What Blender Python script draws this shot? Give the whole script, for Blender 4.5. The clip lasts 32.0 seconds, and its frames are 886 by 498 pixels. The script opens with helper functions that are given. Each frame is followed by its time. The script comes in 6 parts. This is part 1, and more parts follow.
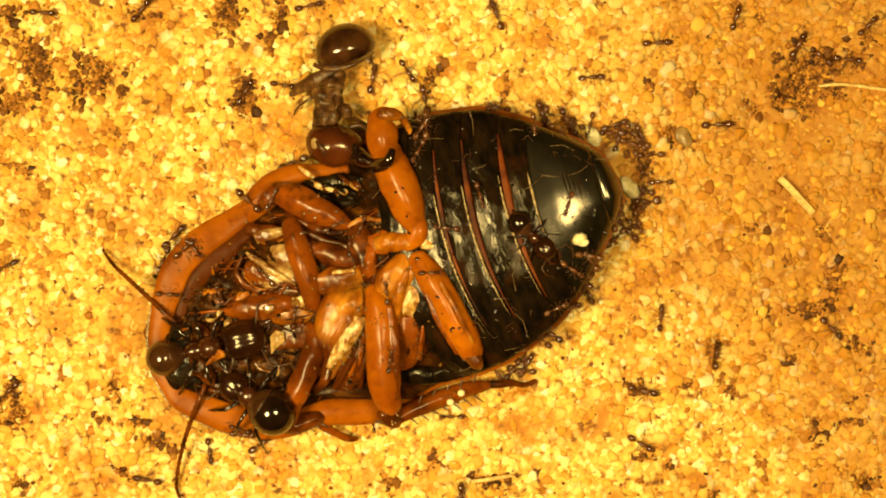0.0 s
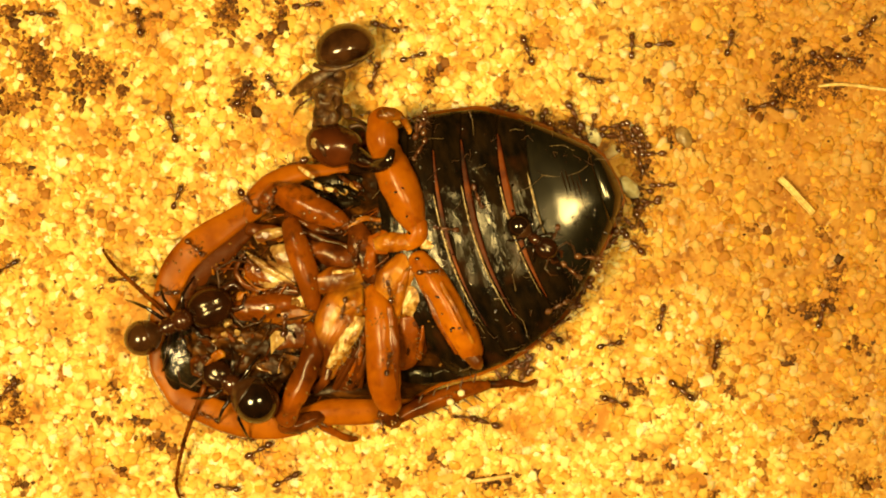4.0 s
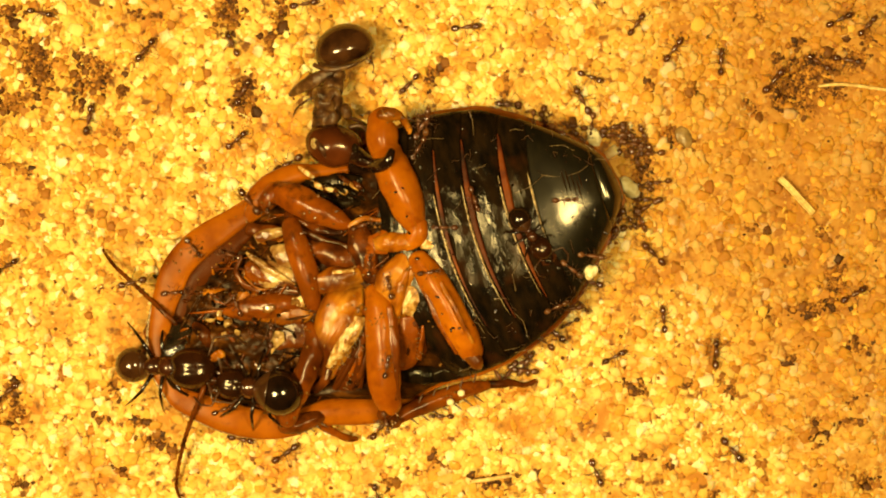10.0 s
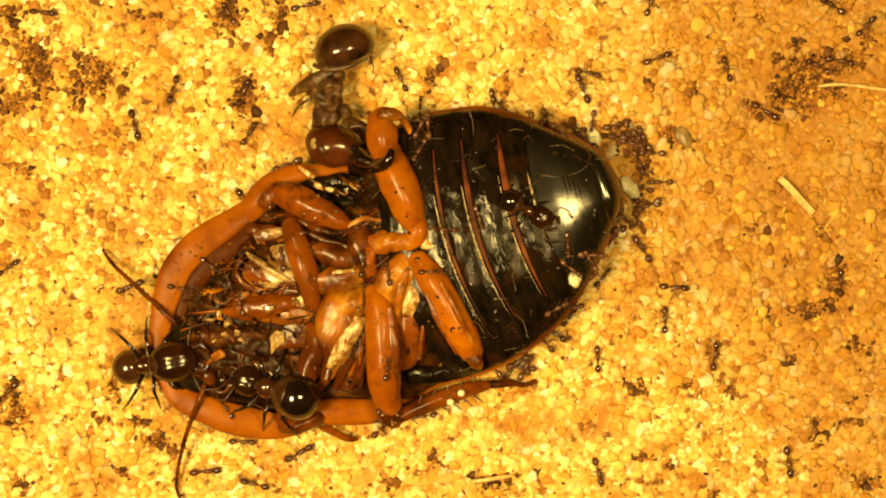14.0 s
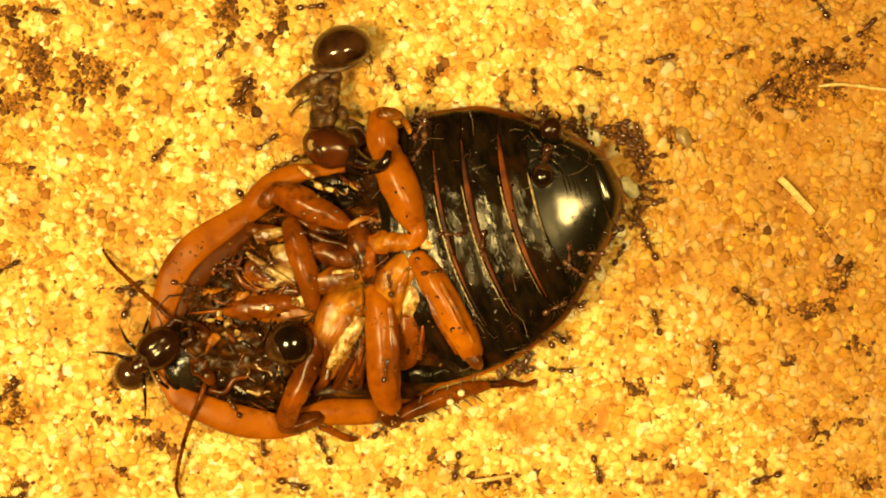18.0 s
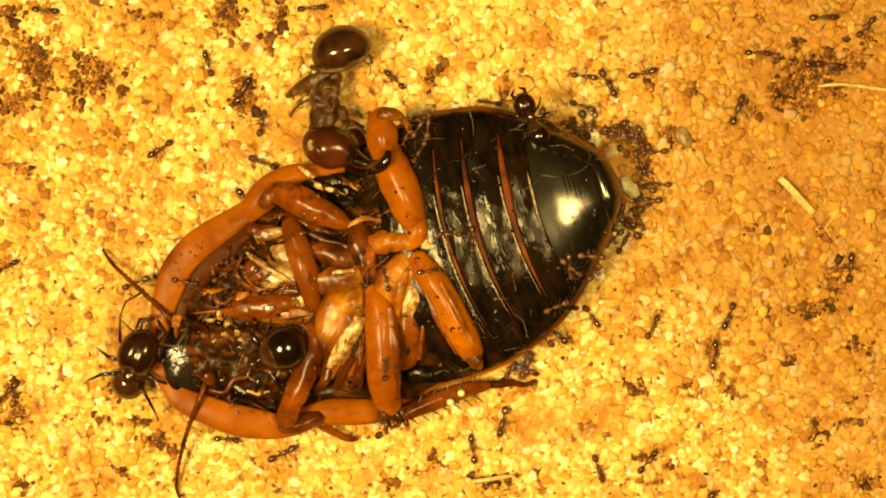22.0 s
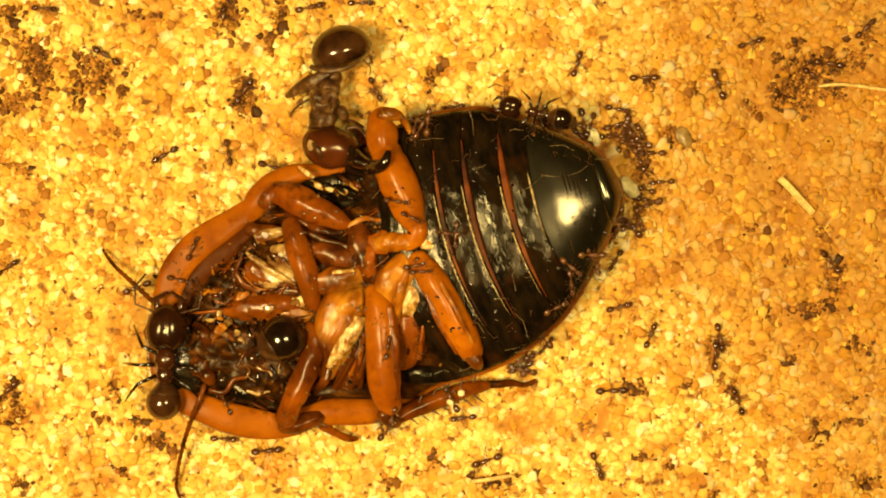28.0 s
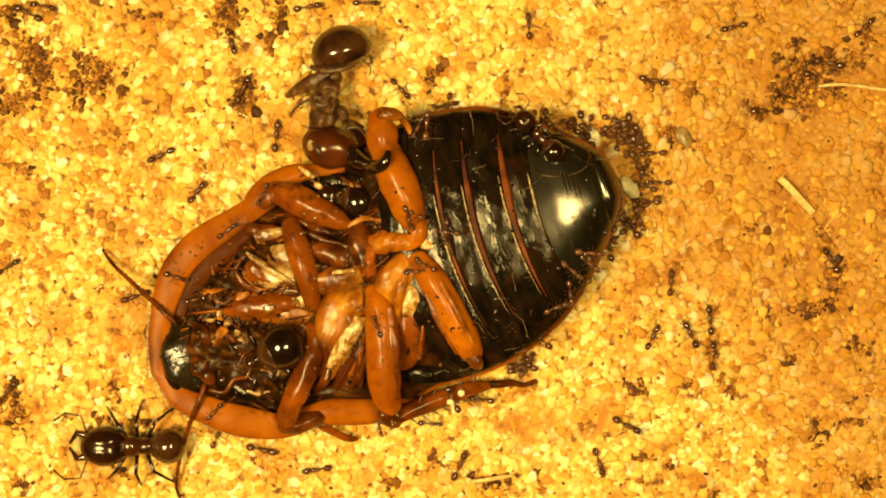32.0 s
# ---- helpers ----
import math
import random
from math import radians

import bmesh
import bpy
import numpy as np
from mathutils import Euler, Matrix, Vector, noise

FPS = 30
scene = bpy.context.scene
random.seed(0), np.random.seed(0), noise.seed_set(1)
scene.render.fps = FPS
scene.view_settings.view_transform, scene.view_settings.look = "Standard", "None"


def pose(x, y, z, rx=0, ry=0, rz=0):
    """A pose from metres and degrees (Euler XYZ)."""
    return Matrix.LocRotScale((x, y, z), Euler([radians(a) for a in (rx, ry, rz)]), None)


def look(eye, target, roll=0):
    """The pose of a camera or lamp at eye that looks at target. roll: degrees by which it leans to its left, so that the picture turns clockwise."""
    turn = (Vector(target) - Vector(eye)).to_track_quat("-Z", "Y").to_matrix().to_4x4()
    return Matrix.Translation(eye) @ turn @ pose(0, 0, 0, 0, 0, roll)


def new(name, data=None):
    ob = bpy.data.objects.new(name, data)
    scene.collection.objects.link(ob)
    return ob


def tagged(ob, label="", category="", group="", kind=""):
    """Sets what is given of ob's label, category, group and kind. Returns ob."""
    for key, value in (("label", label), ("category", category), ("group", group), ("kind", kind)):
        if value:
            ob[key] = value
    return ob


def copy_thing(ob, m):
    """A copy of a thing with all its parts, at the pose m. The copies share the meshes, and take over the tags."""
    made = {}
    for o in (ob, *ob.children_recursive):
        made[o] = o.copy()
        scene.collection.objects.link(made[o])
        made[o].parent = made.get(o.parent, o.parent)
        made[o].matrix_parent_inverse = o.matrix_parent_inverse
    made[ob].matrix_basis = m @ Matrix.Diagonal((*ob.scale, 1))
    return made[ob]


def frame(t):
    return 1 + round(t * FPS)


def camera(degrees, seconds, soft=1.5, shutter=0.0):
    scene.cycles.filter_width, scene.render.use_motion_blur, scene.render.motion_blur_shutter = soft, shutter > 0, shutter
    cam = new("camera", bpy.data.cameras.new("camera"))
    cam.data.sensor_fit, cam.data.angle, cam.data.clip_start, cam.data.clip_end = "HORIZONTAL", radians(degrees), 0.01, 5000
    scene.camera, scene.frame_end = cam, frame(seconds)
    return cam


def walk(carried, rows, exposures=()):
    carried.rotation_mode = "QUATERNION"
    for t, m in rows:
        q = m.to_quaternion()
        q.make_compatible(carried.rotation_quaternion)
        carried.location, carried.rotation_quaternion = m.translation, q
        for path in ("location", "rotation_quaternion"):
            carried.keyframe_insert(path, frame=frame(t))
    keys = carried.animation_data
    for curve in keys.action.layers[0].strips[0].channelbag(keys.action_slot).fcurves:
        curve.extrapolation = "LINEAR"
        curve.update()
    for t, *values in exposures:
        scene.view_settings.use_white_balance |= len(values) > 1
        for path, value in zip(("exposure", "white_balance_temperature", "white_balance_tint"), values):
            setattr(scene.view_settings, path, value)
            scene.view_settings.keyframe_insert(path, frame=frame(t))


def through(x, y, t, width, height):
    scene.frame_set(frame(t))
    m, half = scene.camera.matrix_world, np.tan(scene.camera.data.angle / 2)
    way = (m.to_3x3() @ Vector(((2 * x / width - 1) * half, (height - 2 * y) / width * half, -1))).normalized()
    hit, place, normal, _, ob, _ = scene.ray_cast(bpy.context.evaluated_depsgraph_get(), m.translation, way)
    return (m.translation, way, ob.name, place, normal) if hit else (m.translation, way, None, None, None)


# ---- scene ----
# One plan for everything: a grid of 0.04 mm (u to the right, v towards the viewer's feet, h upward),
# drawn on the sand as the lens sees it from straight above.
K = 4.0e-5
LENS_HEIGHT = 2926.0
cam = camera(30.0, 32.0, soft=2.0)
walk(cam, [(0.0, pose(0, 0, LENS_HEIGHT * K)), (32.0, pose(0, 0, LENS_HEIGHT * K))])


def P(u, v, h=0.0):
    f = K * (1.0 - h / LENS_HEIGHT)
    return Vector(((u - 784.0) * f, (441.0 - v) * f, h * K))


# ---- world and light: night, two small warm LED panels beside the lens ----
world = bpy.data.worlds.new("night")
scene.world = world
world.use_nodes = True
world.node_tree.nodes["Background"].inputs["Color"].default_value = (1.0, 0.66, 0.25, 1)
world.node_tree.nodes["Background"].inputs["Strength"].default_value = 0.035


def led_panel(eye, target, watts, size):
    data = bpy.data.lights.new("led_panel", "AREA")
    data.shape, data.size, data.energy, data.color = "DISK", size, watts, (1.0, 0.83, 0.46)
    ob = new("led_panel", data)
    ob.matrix_world = look(eye, target)
    return ob


led_panel((-0.0850, -0.0260, 0.1960), (0.000, -0.018, 0), 0.800, 0.060)
led_panel((0.030, -0.004, 0.122), (-0.002, -0.003, 0), 0.130, 0.026)
scene.view_settings.exposure = 0.0


# ---- materials ----
def material(name, colors, rough=0.4, scale=2500.0, bump=0.0, bump_scale=9000.0, coat=0.0, coat_rough=0.08, spec=0.5, glow=0.0, island=False, spread=1.0, stain=None, stain2=None,
             through=0.0, metal=0.0, per_object=0.0, fibre=None, orange_falloff=None, reach=4e-4, patchy=None):
    """Procedural surface: a ramp of colors over noise (or over each grain's own value), a coarse stain and a fine relief."""
    m = bpy.data.materials.new(name)
    m.use_nodes = True
    t = m.node_tree
    b = t.nodes["Principled BSDF"]
    co = t.nodes.new("ShaderNodeTexCoord")
    way = co.outputs["Object"]
    if fibre:
        run = t.nodes.new("ShaderNodeMapping")
        run.vector_type = "TEXTURE"
        run.inputs["Rotation"].default_value = (0, 0, radians(fibre[0]))
        run.inputs["Scale"].default_value = (fibre[1], 1, 1)
        t.links.new(way, run.inputs["Vector"])
        way = run.outputs["Vector"]
    n = t.nodes.new("ShaderNodeTexNoise")
    n.inputs["Scale"].default_value, n.inputs["Detail"].default_value = scale, 5
    t.links.new(way, n.inputs["Vector"])
    ramp = t.nodes.new("ShaderNodeValToRGB")
    el = ramp.color_ramp.elements
    for i, (at, c) in enumerate(colors):
        e = el[i] if i < 2 else el.new(at)
        e.position, e.color = at, (*c, 1)
    value = n.outputs["Fac"]
    if island:
        g = t.nodes.new("ShaderNodeNewGeometry")
        mix = t.nodes.new("ShaderNodeMath")
        mix.operation = "MULTIPLY_ADD"
        t.links.new(n.outputs["Fac"], mix.inputs[0])
        mix.inputs[1].default_value = 0.45 * spread
        t.links.new(g.outputs["Random Per Island"], mix.inputs[2])
        sub = t.nodes.new("ShaderNodeMath")
        sub.operation = "SUBTRACT"
        t.links.new(mix.outputs[0], sub.inputs[0])
        sub.inputs[1].default_value = 0.22 * spread
        value = sub.outputs[0]
    elif per_object:
        g = t.nodes.new("ShaderNodeObjectInfo")
        mix = t.nodes.new("ShaderNodeMath")
        mix.operation = "MULTIPLY_ADD"
        t.links.new(g.outputs["Random"], mix.inputs[0])
        mix.inputs[1].default_value = per_object
        t.links.new(n.outputs["Fac"], mix.inputs[2])
        value = mix.outputs[0]
    t.links.new(value, ramp.inputs["Fac"])
    color = ramp.outputs["Color"]
    for blot in (stain, stain2):
        if not blot:
            continue
        s_scale, s_color, low, high = blot
        s = t.nodes.new("ShaderNodeTexNoise")
        s.inputs["Scale"].default_value, s.inputs["Detail"].default_value = s_scale, 3
        t.links.new(co.outputs["Object"], s.inputs["Vector"])
        r = t.nodes.new("ShaderNodeMapRange")
        r.inputs["From Min"].default_value, r.inputs["From Max"].default_value = low, high
        t.links.new(s.outputs["Fac"], r.inputs["Value"])
        mx = t.nodes.new("ShaderNodeMix")
        mx.data_type = "RGBA"
        t.links.new(r.outputs["Result"], mx.inputs["Factor"])
        t.links.new(color, mx.inputs[6])
        mx.inputs[7].default_value = (*s_color, 1)
        color = mx.outputs[2]
    if orange_falloff:
        # more orange sand to the right, also darkened in place of lamp falloff
        d_color, x0, x1, most = orange_falloff
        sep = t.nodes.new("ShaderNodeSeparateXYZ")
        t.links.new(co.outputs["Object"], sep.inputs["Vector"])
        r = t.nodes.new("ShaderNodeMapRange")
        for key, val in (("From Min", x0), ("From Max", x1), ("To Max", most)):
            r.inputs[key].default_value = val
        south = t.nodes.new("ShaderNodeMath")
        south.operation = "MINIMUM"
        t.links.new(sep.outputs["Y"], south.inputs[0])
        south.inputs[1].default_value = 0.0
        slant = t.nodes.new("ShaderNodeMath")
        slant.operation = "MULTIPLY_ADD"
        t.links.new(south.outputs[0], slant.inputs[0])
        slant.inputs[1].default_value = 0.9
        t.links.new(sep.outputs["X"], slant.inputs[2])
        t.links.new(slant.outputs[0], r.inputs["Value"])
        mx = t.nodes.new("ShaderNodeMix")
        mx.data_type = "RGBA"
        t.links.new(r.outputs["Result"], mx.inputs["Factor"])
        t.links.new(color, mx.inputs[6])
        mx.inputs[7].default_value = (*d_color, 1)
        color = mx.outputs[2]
    t.links.new(color, b.inputs["Base Color"])
    b.inputs["Roughness"].default_value = rough
    b.inputs["Specular IOR Level"].default_value = spec
    if patchy:
        # dull and clean spots side by side
        p_scale, low, high = patchy
        s = t.nodes.new("ShaderNodeTexNoise")
        s.inputs["Scale"].default_value, s.inputs["Detail"].default_value = p_scale, 3
        t.links.new(way, s.inputs["Vector"])
        r = t.nodes.new("ShaderNodeMapRange")
        for key, val in (("From Min", low), ("From Max", high), ("To Min", spec * 0.12), ("To Max", spec)):
            r.inputs[key].default_value = val
        t.links.new(s.outputs["Fac"], r.inputs["Value"])
        t.links.new(r.outputs["Result"], b.inputs["Specular IOR Level"])
    b.inputs["Specular Tint"].default_value = (1.0, 0.82, 0.46, 1)
    b.inputs["Coat Weight"].default_value = coat
    b.inputs["Coat Roughness"].default_value = coat_rough
    b.inputs["Subsurface Weight"].default_value = glow
    b.inputs["Subsurface Scale"].default_value = reach
    b.inputs["Subsurface Radius"].default_value = (1.0, 0.45, 0.14)
    b.inputs["Metallic"].default_value = metal
    b.inputs["Transmission Weight"].default_value = through
    if bump:
        f = t.nodes.new("ShaderNodeTexNoise")
        f.inputs["Scale"].default_value, f.inputs["Detail"].default_value = bump_scale, 4
        t.links.new(way, f.inputs["Vector"])
        k = t.nodes.new("ShaderNodeBump")
        k.inputs["Strength"].default_value, k.inputs["Distance"].default_value = 0.8, bump
        t.links.new(f.outputs["Fac"], k.inputs["Height"])
        t.links.new(k.outputs["Normal"], b.inputs["Normal"])
        t.links.new(k.outputs["Normal"], b.inputs["Coat Normal"])
    return m


# grain and bed colour also carry the dimmer light on the right
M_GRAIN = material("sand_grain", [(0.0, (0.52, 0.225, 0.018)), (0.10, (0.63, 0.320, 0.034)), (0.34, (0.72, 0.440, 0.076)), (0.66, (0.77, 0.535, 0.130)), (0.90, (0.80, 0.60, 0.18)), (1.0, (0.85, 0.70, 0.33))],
                   rough=0.65, scale=1300, bump=1.2e-5, bump_scale=5000, spec=0.12, glow=0.25, reach=1.6e-4, island=True, orange_falloff=((0.35, 0.128, 0.007), 0.006, 0.021, 0.76), stain=(210, (0.52, 0.215, 0.016), 0.50, 0.70), stain2=(620, (0.36, 0.128, 0.009), 0.56, 0.70))
# the bed's dark pores paint the shade between grains
M_BED = material("sand_bed", [(0.32, (0.32, 0.110, 0.009)), (0.44, (0.60, 0.290, 0.030)), (0.70, (0.73, 0.45, 0.070))], rough=0.8, scale=2200, bump=6e-5, bump_scale=2600, orange_falloff=((0.30, 0.102, 0.007), 0.006, 0.021, 0.72), stain=(210, (0.38, 0.135, 0.009), 0.48, 0.67), stain2=(1300, (0.13, 0.039, 0.003), 0.54, 0.66))
# brown stain, darkened further for the shade inside the hollows
M_STAIN_SHADE = material("stain_shade_grain", [(0.0, (0.035, 0.011, 0.002)), (0.35, (0.095, 0.029, 0.003)), (0.70, (0.20, 0.068, 0.006)), (1.0, (0.38, 0.150, 0.014))], rough=0.6, scale=1300, bump=1.2e-5, bump_scale=5000, spec=0.25, glow=0.25, reach=1.6e-4, island=True)
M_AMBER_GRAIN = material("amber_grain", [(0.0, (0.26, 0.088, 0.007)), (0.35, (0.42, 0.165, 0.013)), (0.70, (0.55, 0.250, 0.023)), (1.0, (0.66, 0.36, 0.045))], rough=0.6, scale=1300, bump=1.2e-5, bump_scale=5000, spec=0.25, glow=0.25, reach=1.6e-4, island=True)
M_DARK_CRUMB = material("dark_crumb", [(0.0, (0.040, 0.012, 0.002)), (0.28, (0.13, 0.042, 0.004)), (0.65, (0.30, 0.105, 0.009)), (1.0, (0.50, 0.21, 0.020))], rough=0.75, scale=900, bump=4e-5, spec=0.3, island=True)
M_BLACK = material("black_cuticle", [(0.35, (0.003, 0.0018, 0.0007)), (0.65, (0.012, 0.0055, 0.0013))], rough=0.12, scale=1400, bump=6.2e-5, bump_scale=3700, spec=0.33, patchy=(1600, 0.44, 0.66), fibre=(109, 2.4), stain=(420, (0.030, 0.008, 0.0014), 0.56, 0.8))
M_POLISHED = material("polished_black_cuticle", [(0.35, (0.004, 0.0028, 0.001)), (0.65, (0.009, 0.006, 0.0016))], rough=0.18, scale=1200, bump=0.9e-5, bump_scale=2200, spec=0.70, fibre=(109, 2.0))
M_ORANGE = material("orange_cuticle", [(0.30, (0.22, 0.045, 0.0006)), (0.70, (0.42, 0.112, 0.0012))], rough=0.24, scale=500, bump=3.4e-5, bump_scale=2600, spec=0.18, glow=0.2, stain=(260, (0.13, 0.021, 0.0006), 0.46, 0.76), stain2=(1300, (0.14, 0.024, 0.0006), 0.56, 0.84))
M_RIM = material("smooth_orange_rim", [(0.30, (0.18, 0.037, 0.0006)), (0.70, (0.33, 0.084, 0.001))], rough=0.30, scale=420, bump=1.6e-5, bump_scale=1100, spec=0.06, glow=0.14, stain=(240, (0.10, 0.017, 0.0006), 0.48, 0.74), stain2=(1500, (0.11, 0.019, 0.0006), 0.60, 0.80))
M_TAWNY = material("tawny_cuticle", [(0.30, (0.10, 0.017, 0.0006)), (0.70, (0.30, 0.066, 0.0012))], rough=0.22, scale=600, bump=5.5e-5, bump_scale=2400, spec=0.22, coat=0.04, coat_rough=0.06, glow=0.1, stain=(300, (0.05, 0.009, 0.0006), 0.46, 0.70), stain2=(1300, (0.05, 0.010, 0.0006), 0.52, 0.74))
M_AMBER = material("amber_cuticle", [(0.30, (0.10, 0.020, 0.0006)), (0.48, (0.28, 0.074, 0.0012)), (0.76, (0.56, 0.220, 0.012))], rough=0.26, scale=900, bump=8e-5, bump_scale=2600, coat=0.03, coat_rough=0.06, spec=0.22, glow=0.12, fibre=(62, 4.0), stain=(300, (0.06, 0.011, 0.0006), 0.46, 0.68))
M_RUST = material("rust_brown_cuticle", [(0.30, (0.036, 0.0066, 0.0005)), (0.70, (0.145, 0.031, 0.0014))], rough=0.22, scale=900, bump=5e-5, bump_scale=2400, spec=0.22, stain=(600, (0.012, 0.003, 0.0006), 0.46, 0.68))
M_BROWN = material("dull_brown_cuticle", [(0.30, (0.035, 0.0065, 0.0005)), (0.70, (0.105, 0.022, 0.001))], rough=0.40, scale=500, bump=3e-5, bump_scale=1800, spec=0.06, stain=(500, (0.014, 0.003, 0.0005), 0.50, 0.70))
M_CREAM = material("cream_membrane", [(0.30, (0.14, 0.040, 0.003)), (0.66, (0.52, 0.31, 0.070))], rough=0.22, scale=1600, bump=6e-5, bump_scale=5200, coat=0.2, fibre=(62, 2.5), stain=(700, (0.11, 0.028, 0.002), 0.46, 0.64))
M_FLESH = material("wet_brown_flesh", [(0.30, (0.006, 0.0020, 0.0003)), (0.52, (0.028, 0.0078, 0.0006)), (0.76, (0.125, 0.037, 0.0026))], rough=0.34, scale=1300, bump=7e-5, bump_scale=3200, spec=0.24, patchy=(1700, 0.42, 0.64), fibre=(-15, 2.0))
M_FACE = material("bumpy_black_face", [(0.35, (0.005, 0.003, 0.001)), (0.65, (0.022, 0.012, 0.003))], rough=0.20, scale=900, bump=9e-5, bump_scale=3400, coat=0.5, coat_rough=0.12)
M_STREAK = material("red_streak", [(0.30, (0.010, 0.0015, 0.0001)), (0.52, (0.070, 0.010, 0.0003)), (0.74, (0.20, 0.042, 0.001))], rough=0.4, scale=420, bump=5e-5, bump_scale=3600, spec=0.12)
# pale colour for the highlights along plate edges and the rim
M_EDGE_GLINT = material("painted_edge_glint", [(0.34, (0.05, 0.022, 0.005)), (0.66, (0.46, 0.29, 0.09))], rough=0.20, scale=5200, bump=7e-5, bump_scale=9000, spec=0.7)
# wet glitter painted as pale base colour, on top of the real gloss
M_GLINT_PAINT = material("glint_painted_cuticle", [(0.34, (0.16, 0.050, 0.003)), (0.50, (0.42, 0.20, 0.028)), (0.68, (0.72, 0.52, 0.18))], rough=0.16, scale=2600, bump=9e-5, bump_scale=9000, spec=0.9, fibre=(62, 1.6))
M_BRISTLE = material("dark_bristle", [(0.3, (0.03, 0.010, 0.003)), (0.7, (0.12, 0.05, 0.015))], rough=0.3, scale=2200)
M_WET = material("clear_droplet", [(0.3, (0.09, 0.030, 0.003)), (0.7, (0.24, 0.10, 0.014))], rough=0.06, scale=3000, spec=0.9, coat=1.0)
M_HAIR = material("pale_hair", [(0.3, (0.06, 0.030, 0.008)), (0.7, (0.24, 0.14, 0.04))], rough=0.3, scale=2200)
M_ANT = material("brown_ant", [(0.30, (0.018, 0.0055, 0.0015)), (0.70, (0.072, 0.020, 0.004))], rough=0.20, scale=2500, bump=3e-6, coat=0.5, per_object=0.25)
M_ANT_MID = material("red_brown_ant", [(0.30, (0.028, 0.008, 0.002)), (0.70, (0.095, 0.027, 0.005))], rough=0.30, scale=2500, bump=6e-6, coat=0.3, per_object=0.25)
M_MAJOR = material("dark_soldier", [(0.30, (0.004, 0.0015, 0.0005)), (0.70, (0.015, 0.005, 0.0012))], rough=0.13, scale=900, bump=2e-6, coat=0.3)
M_MAJOR_RED = material("red_soldier", [(0.30, (0.016, 0.004, 0.0007)), (0.70, (0.062, 0.014, 0.0018))], rough=0.22, scale=900, bump=4e-5, bump_scale=1800, coat=0.4, stain=(500, (0.006, 0.002, 0.0008), 0.5, 0.7))
M_RED_HEAD = material("red_brown_head", [(0.30, (0.012, 0.003, 0.0006)), (0.70, (0.085, 0.017, 0.0016))], rough=0.20, scale=420, bump=0.5e-5, bump_scale=2600, coat=0.0, stain=(330, (0.014, 0.004, 0.0008), 0.52, 0.72))
M_DUSTY = material("dusty_thorax", [(0.30, (0.016, 0.005, 0.001)), (0.54, (0.070, 0.024, 0.004)), (0.76, (0.24, 0.125, 0.026))], rough=0.38, scale=1500, bump=9e-5, bump_scale=2600, spec=0.4)
M_GASTER = material("brown_gaster", [(0.30, (0.020, 0.006, 0.0012)), (0.70, (0.066, 0.022, 0.004))], rough=0.15, scale=600, bump=3e-6, coat=0.3, stain=(400, (0.010, 0.003, 0.0008), 0.5, 0.7))
M_CHEEK = material("pale_cheek", [(0.30, (0.16, 0.075, 0.015)), (0.70, (0.42, 0.27, 0.075))], rough=0.35, scale=900, bump=2e-5, coat=0.2, glow=0.2)
M_HEAD = material("dark_soldier_head", [(0.30, (0.007, 0.0020, 0.0005)), (0.70, (0.028, 0.0070, 0.0011))], rough=0.17, scale=700, bump=1.6e-5, bump_scale=2000, spec=0.42)
M_BAND = material("brown_band", [(0.30, (0.018, 0.005, 0.001)), (0.70, (0.060, 0.019, 0.003))], rough=0.3, scale=1100, bump=1e-5, coat=0.3)
M_LEG = material("ant_leg", [(0.30, (0.022, 0.007, 0.002)), (0.70, (0.072, 0.022, 0.004))], rough=0.35, scale=2500)
M_CROWD = material("amber_ant", [(0.30, (0.030, 0.009, 0.002)), (0.70, (0.105, 0.034, 0.006))], rough=0.24, scale=2500, bump=3e-6, coat=0.4, per_object=0.25)
M_STRAW = material("dry_straw", [(0.30, (0.42, 0.20, 0.03)), (0.70, (0.75, 0.50, 0.13))], rough=0.5, scale=3000, bump=2e-5)
M_STONE = material("brown_grain", [(0.30, (0.10, 0.045, 0.008)), (0.70, (0.32, 0.18, 0.04))], rough=0.3, scale=1500, bump=2e-5, spec=0.5)
M_CRUMB = material("pale_crumb", [(0.30, (0.62, 0.44, 0.12)), (0.70, (0.88, 0.76, 0.36))], rough=0.45, scale=1500, bump=5e-5, bump_scale=4000)

# ---- mesh helpers ----
ROACH = []  # what the small ants can climb on


def part(name, bm, mat, parent, label="", root=None):
    """One mesh object under a thing or a part; the mesh is given in world space."""
    base = (root or parent)
    origin = base.get("origin")
    o = Vector(origin) if origin is not None else Vector((0, 0, 0))
    if root is None and base.get("climb"):
        bm.normal_update()
        ROACH.append(([v.co.copy() for v in bm.verts], [[v.index for v in f.verts] for f in bm.faces]))
    for v in bm.verts:
        v.co -= o
    me = bpy.data.meshes.new(name)
    for f in bm.faces:
        f.smooth = True
    bm.to_mesh(me)
    bm.free()
    me.materials.append(mat)
    ob = new(name, me)
    ob.parent = parent
    ob["origin"] = list(o)
    if base.get("climb"):
        ob["climb"] = 1
    if label:
        tagged(ob, label)
    return ob


def thing(name, at, label, category, group="", kind="", climb=False):
    ob = new(name)
    ob.empty_display_size = 0.001
    ob.location = at
    ob["origin"] = list(at)
    if climb:
        ob["climb"] = 1
    return tagged(ob, label, category, group, kind)


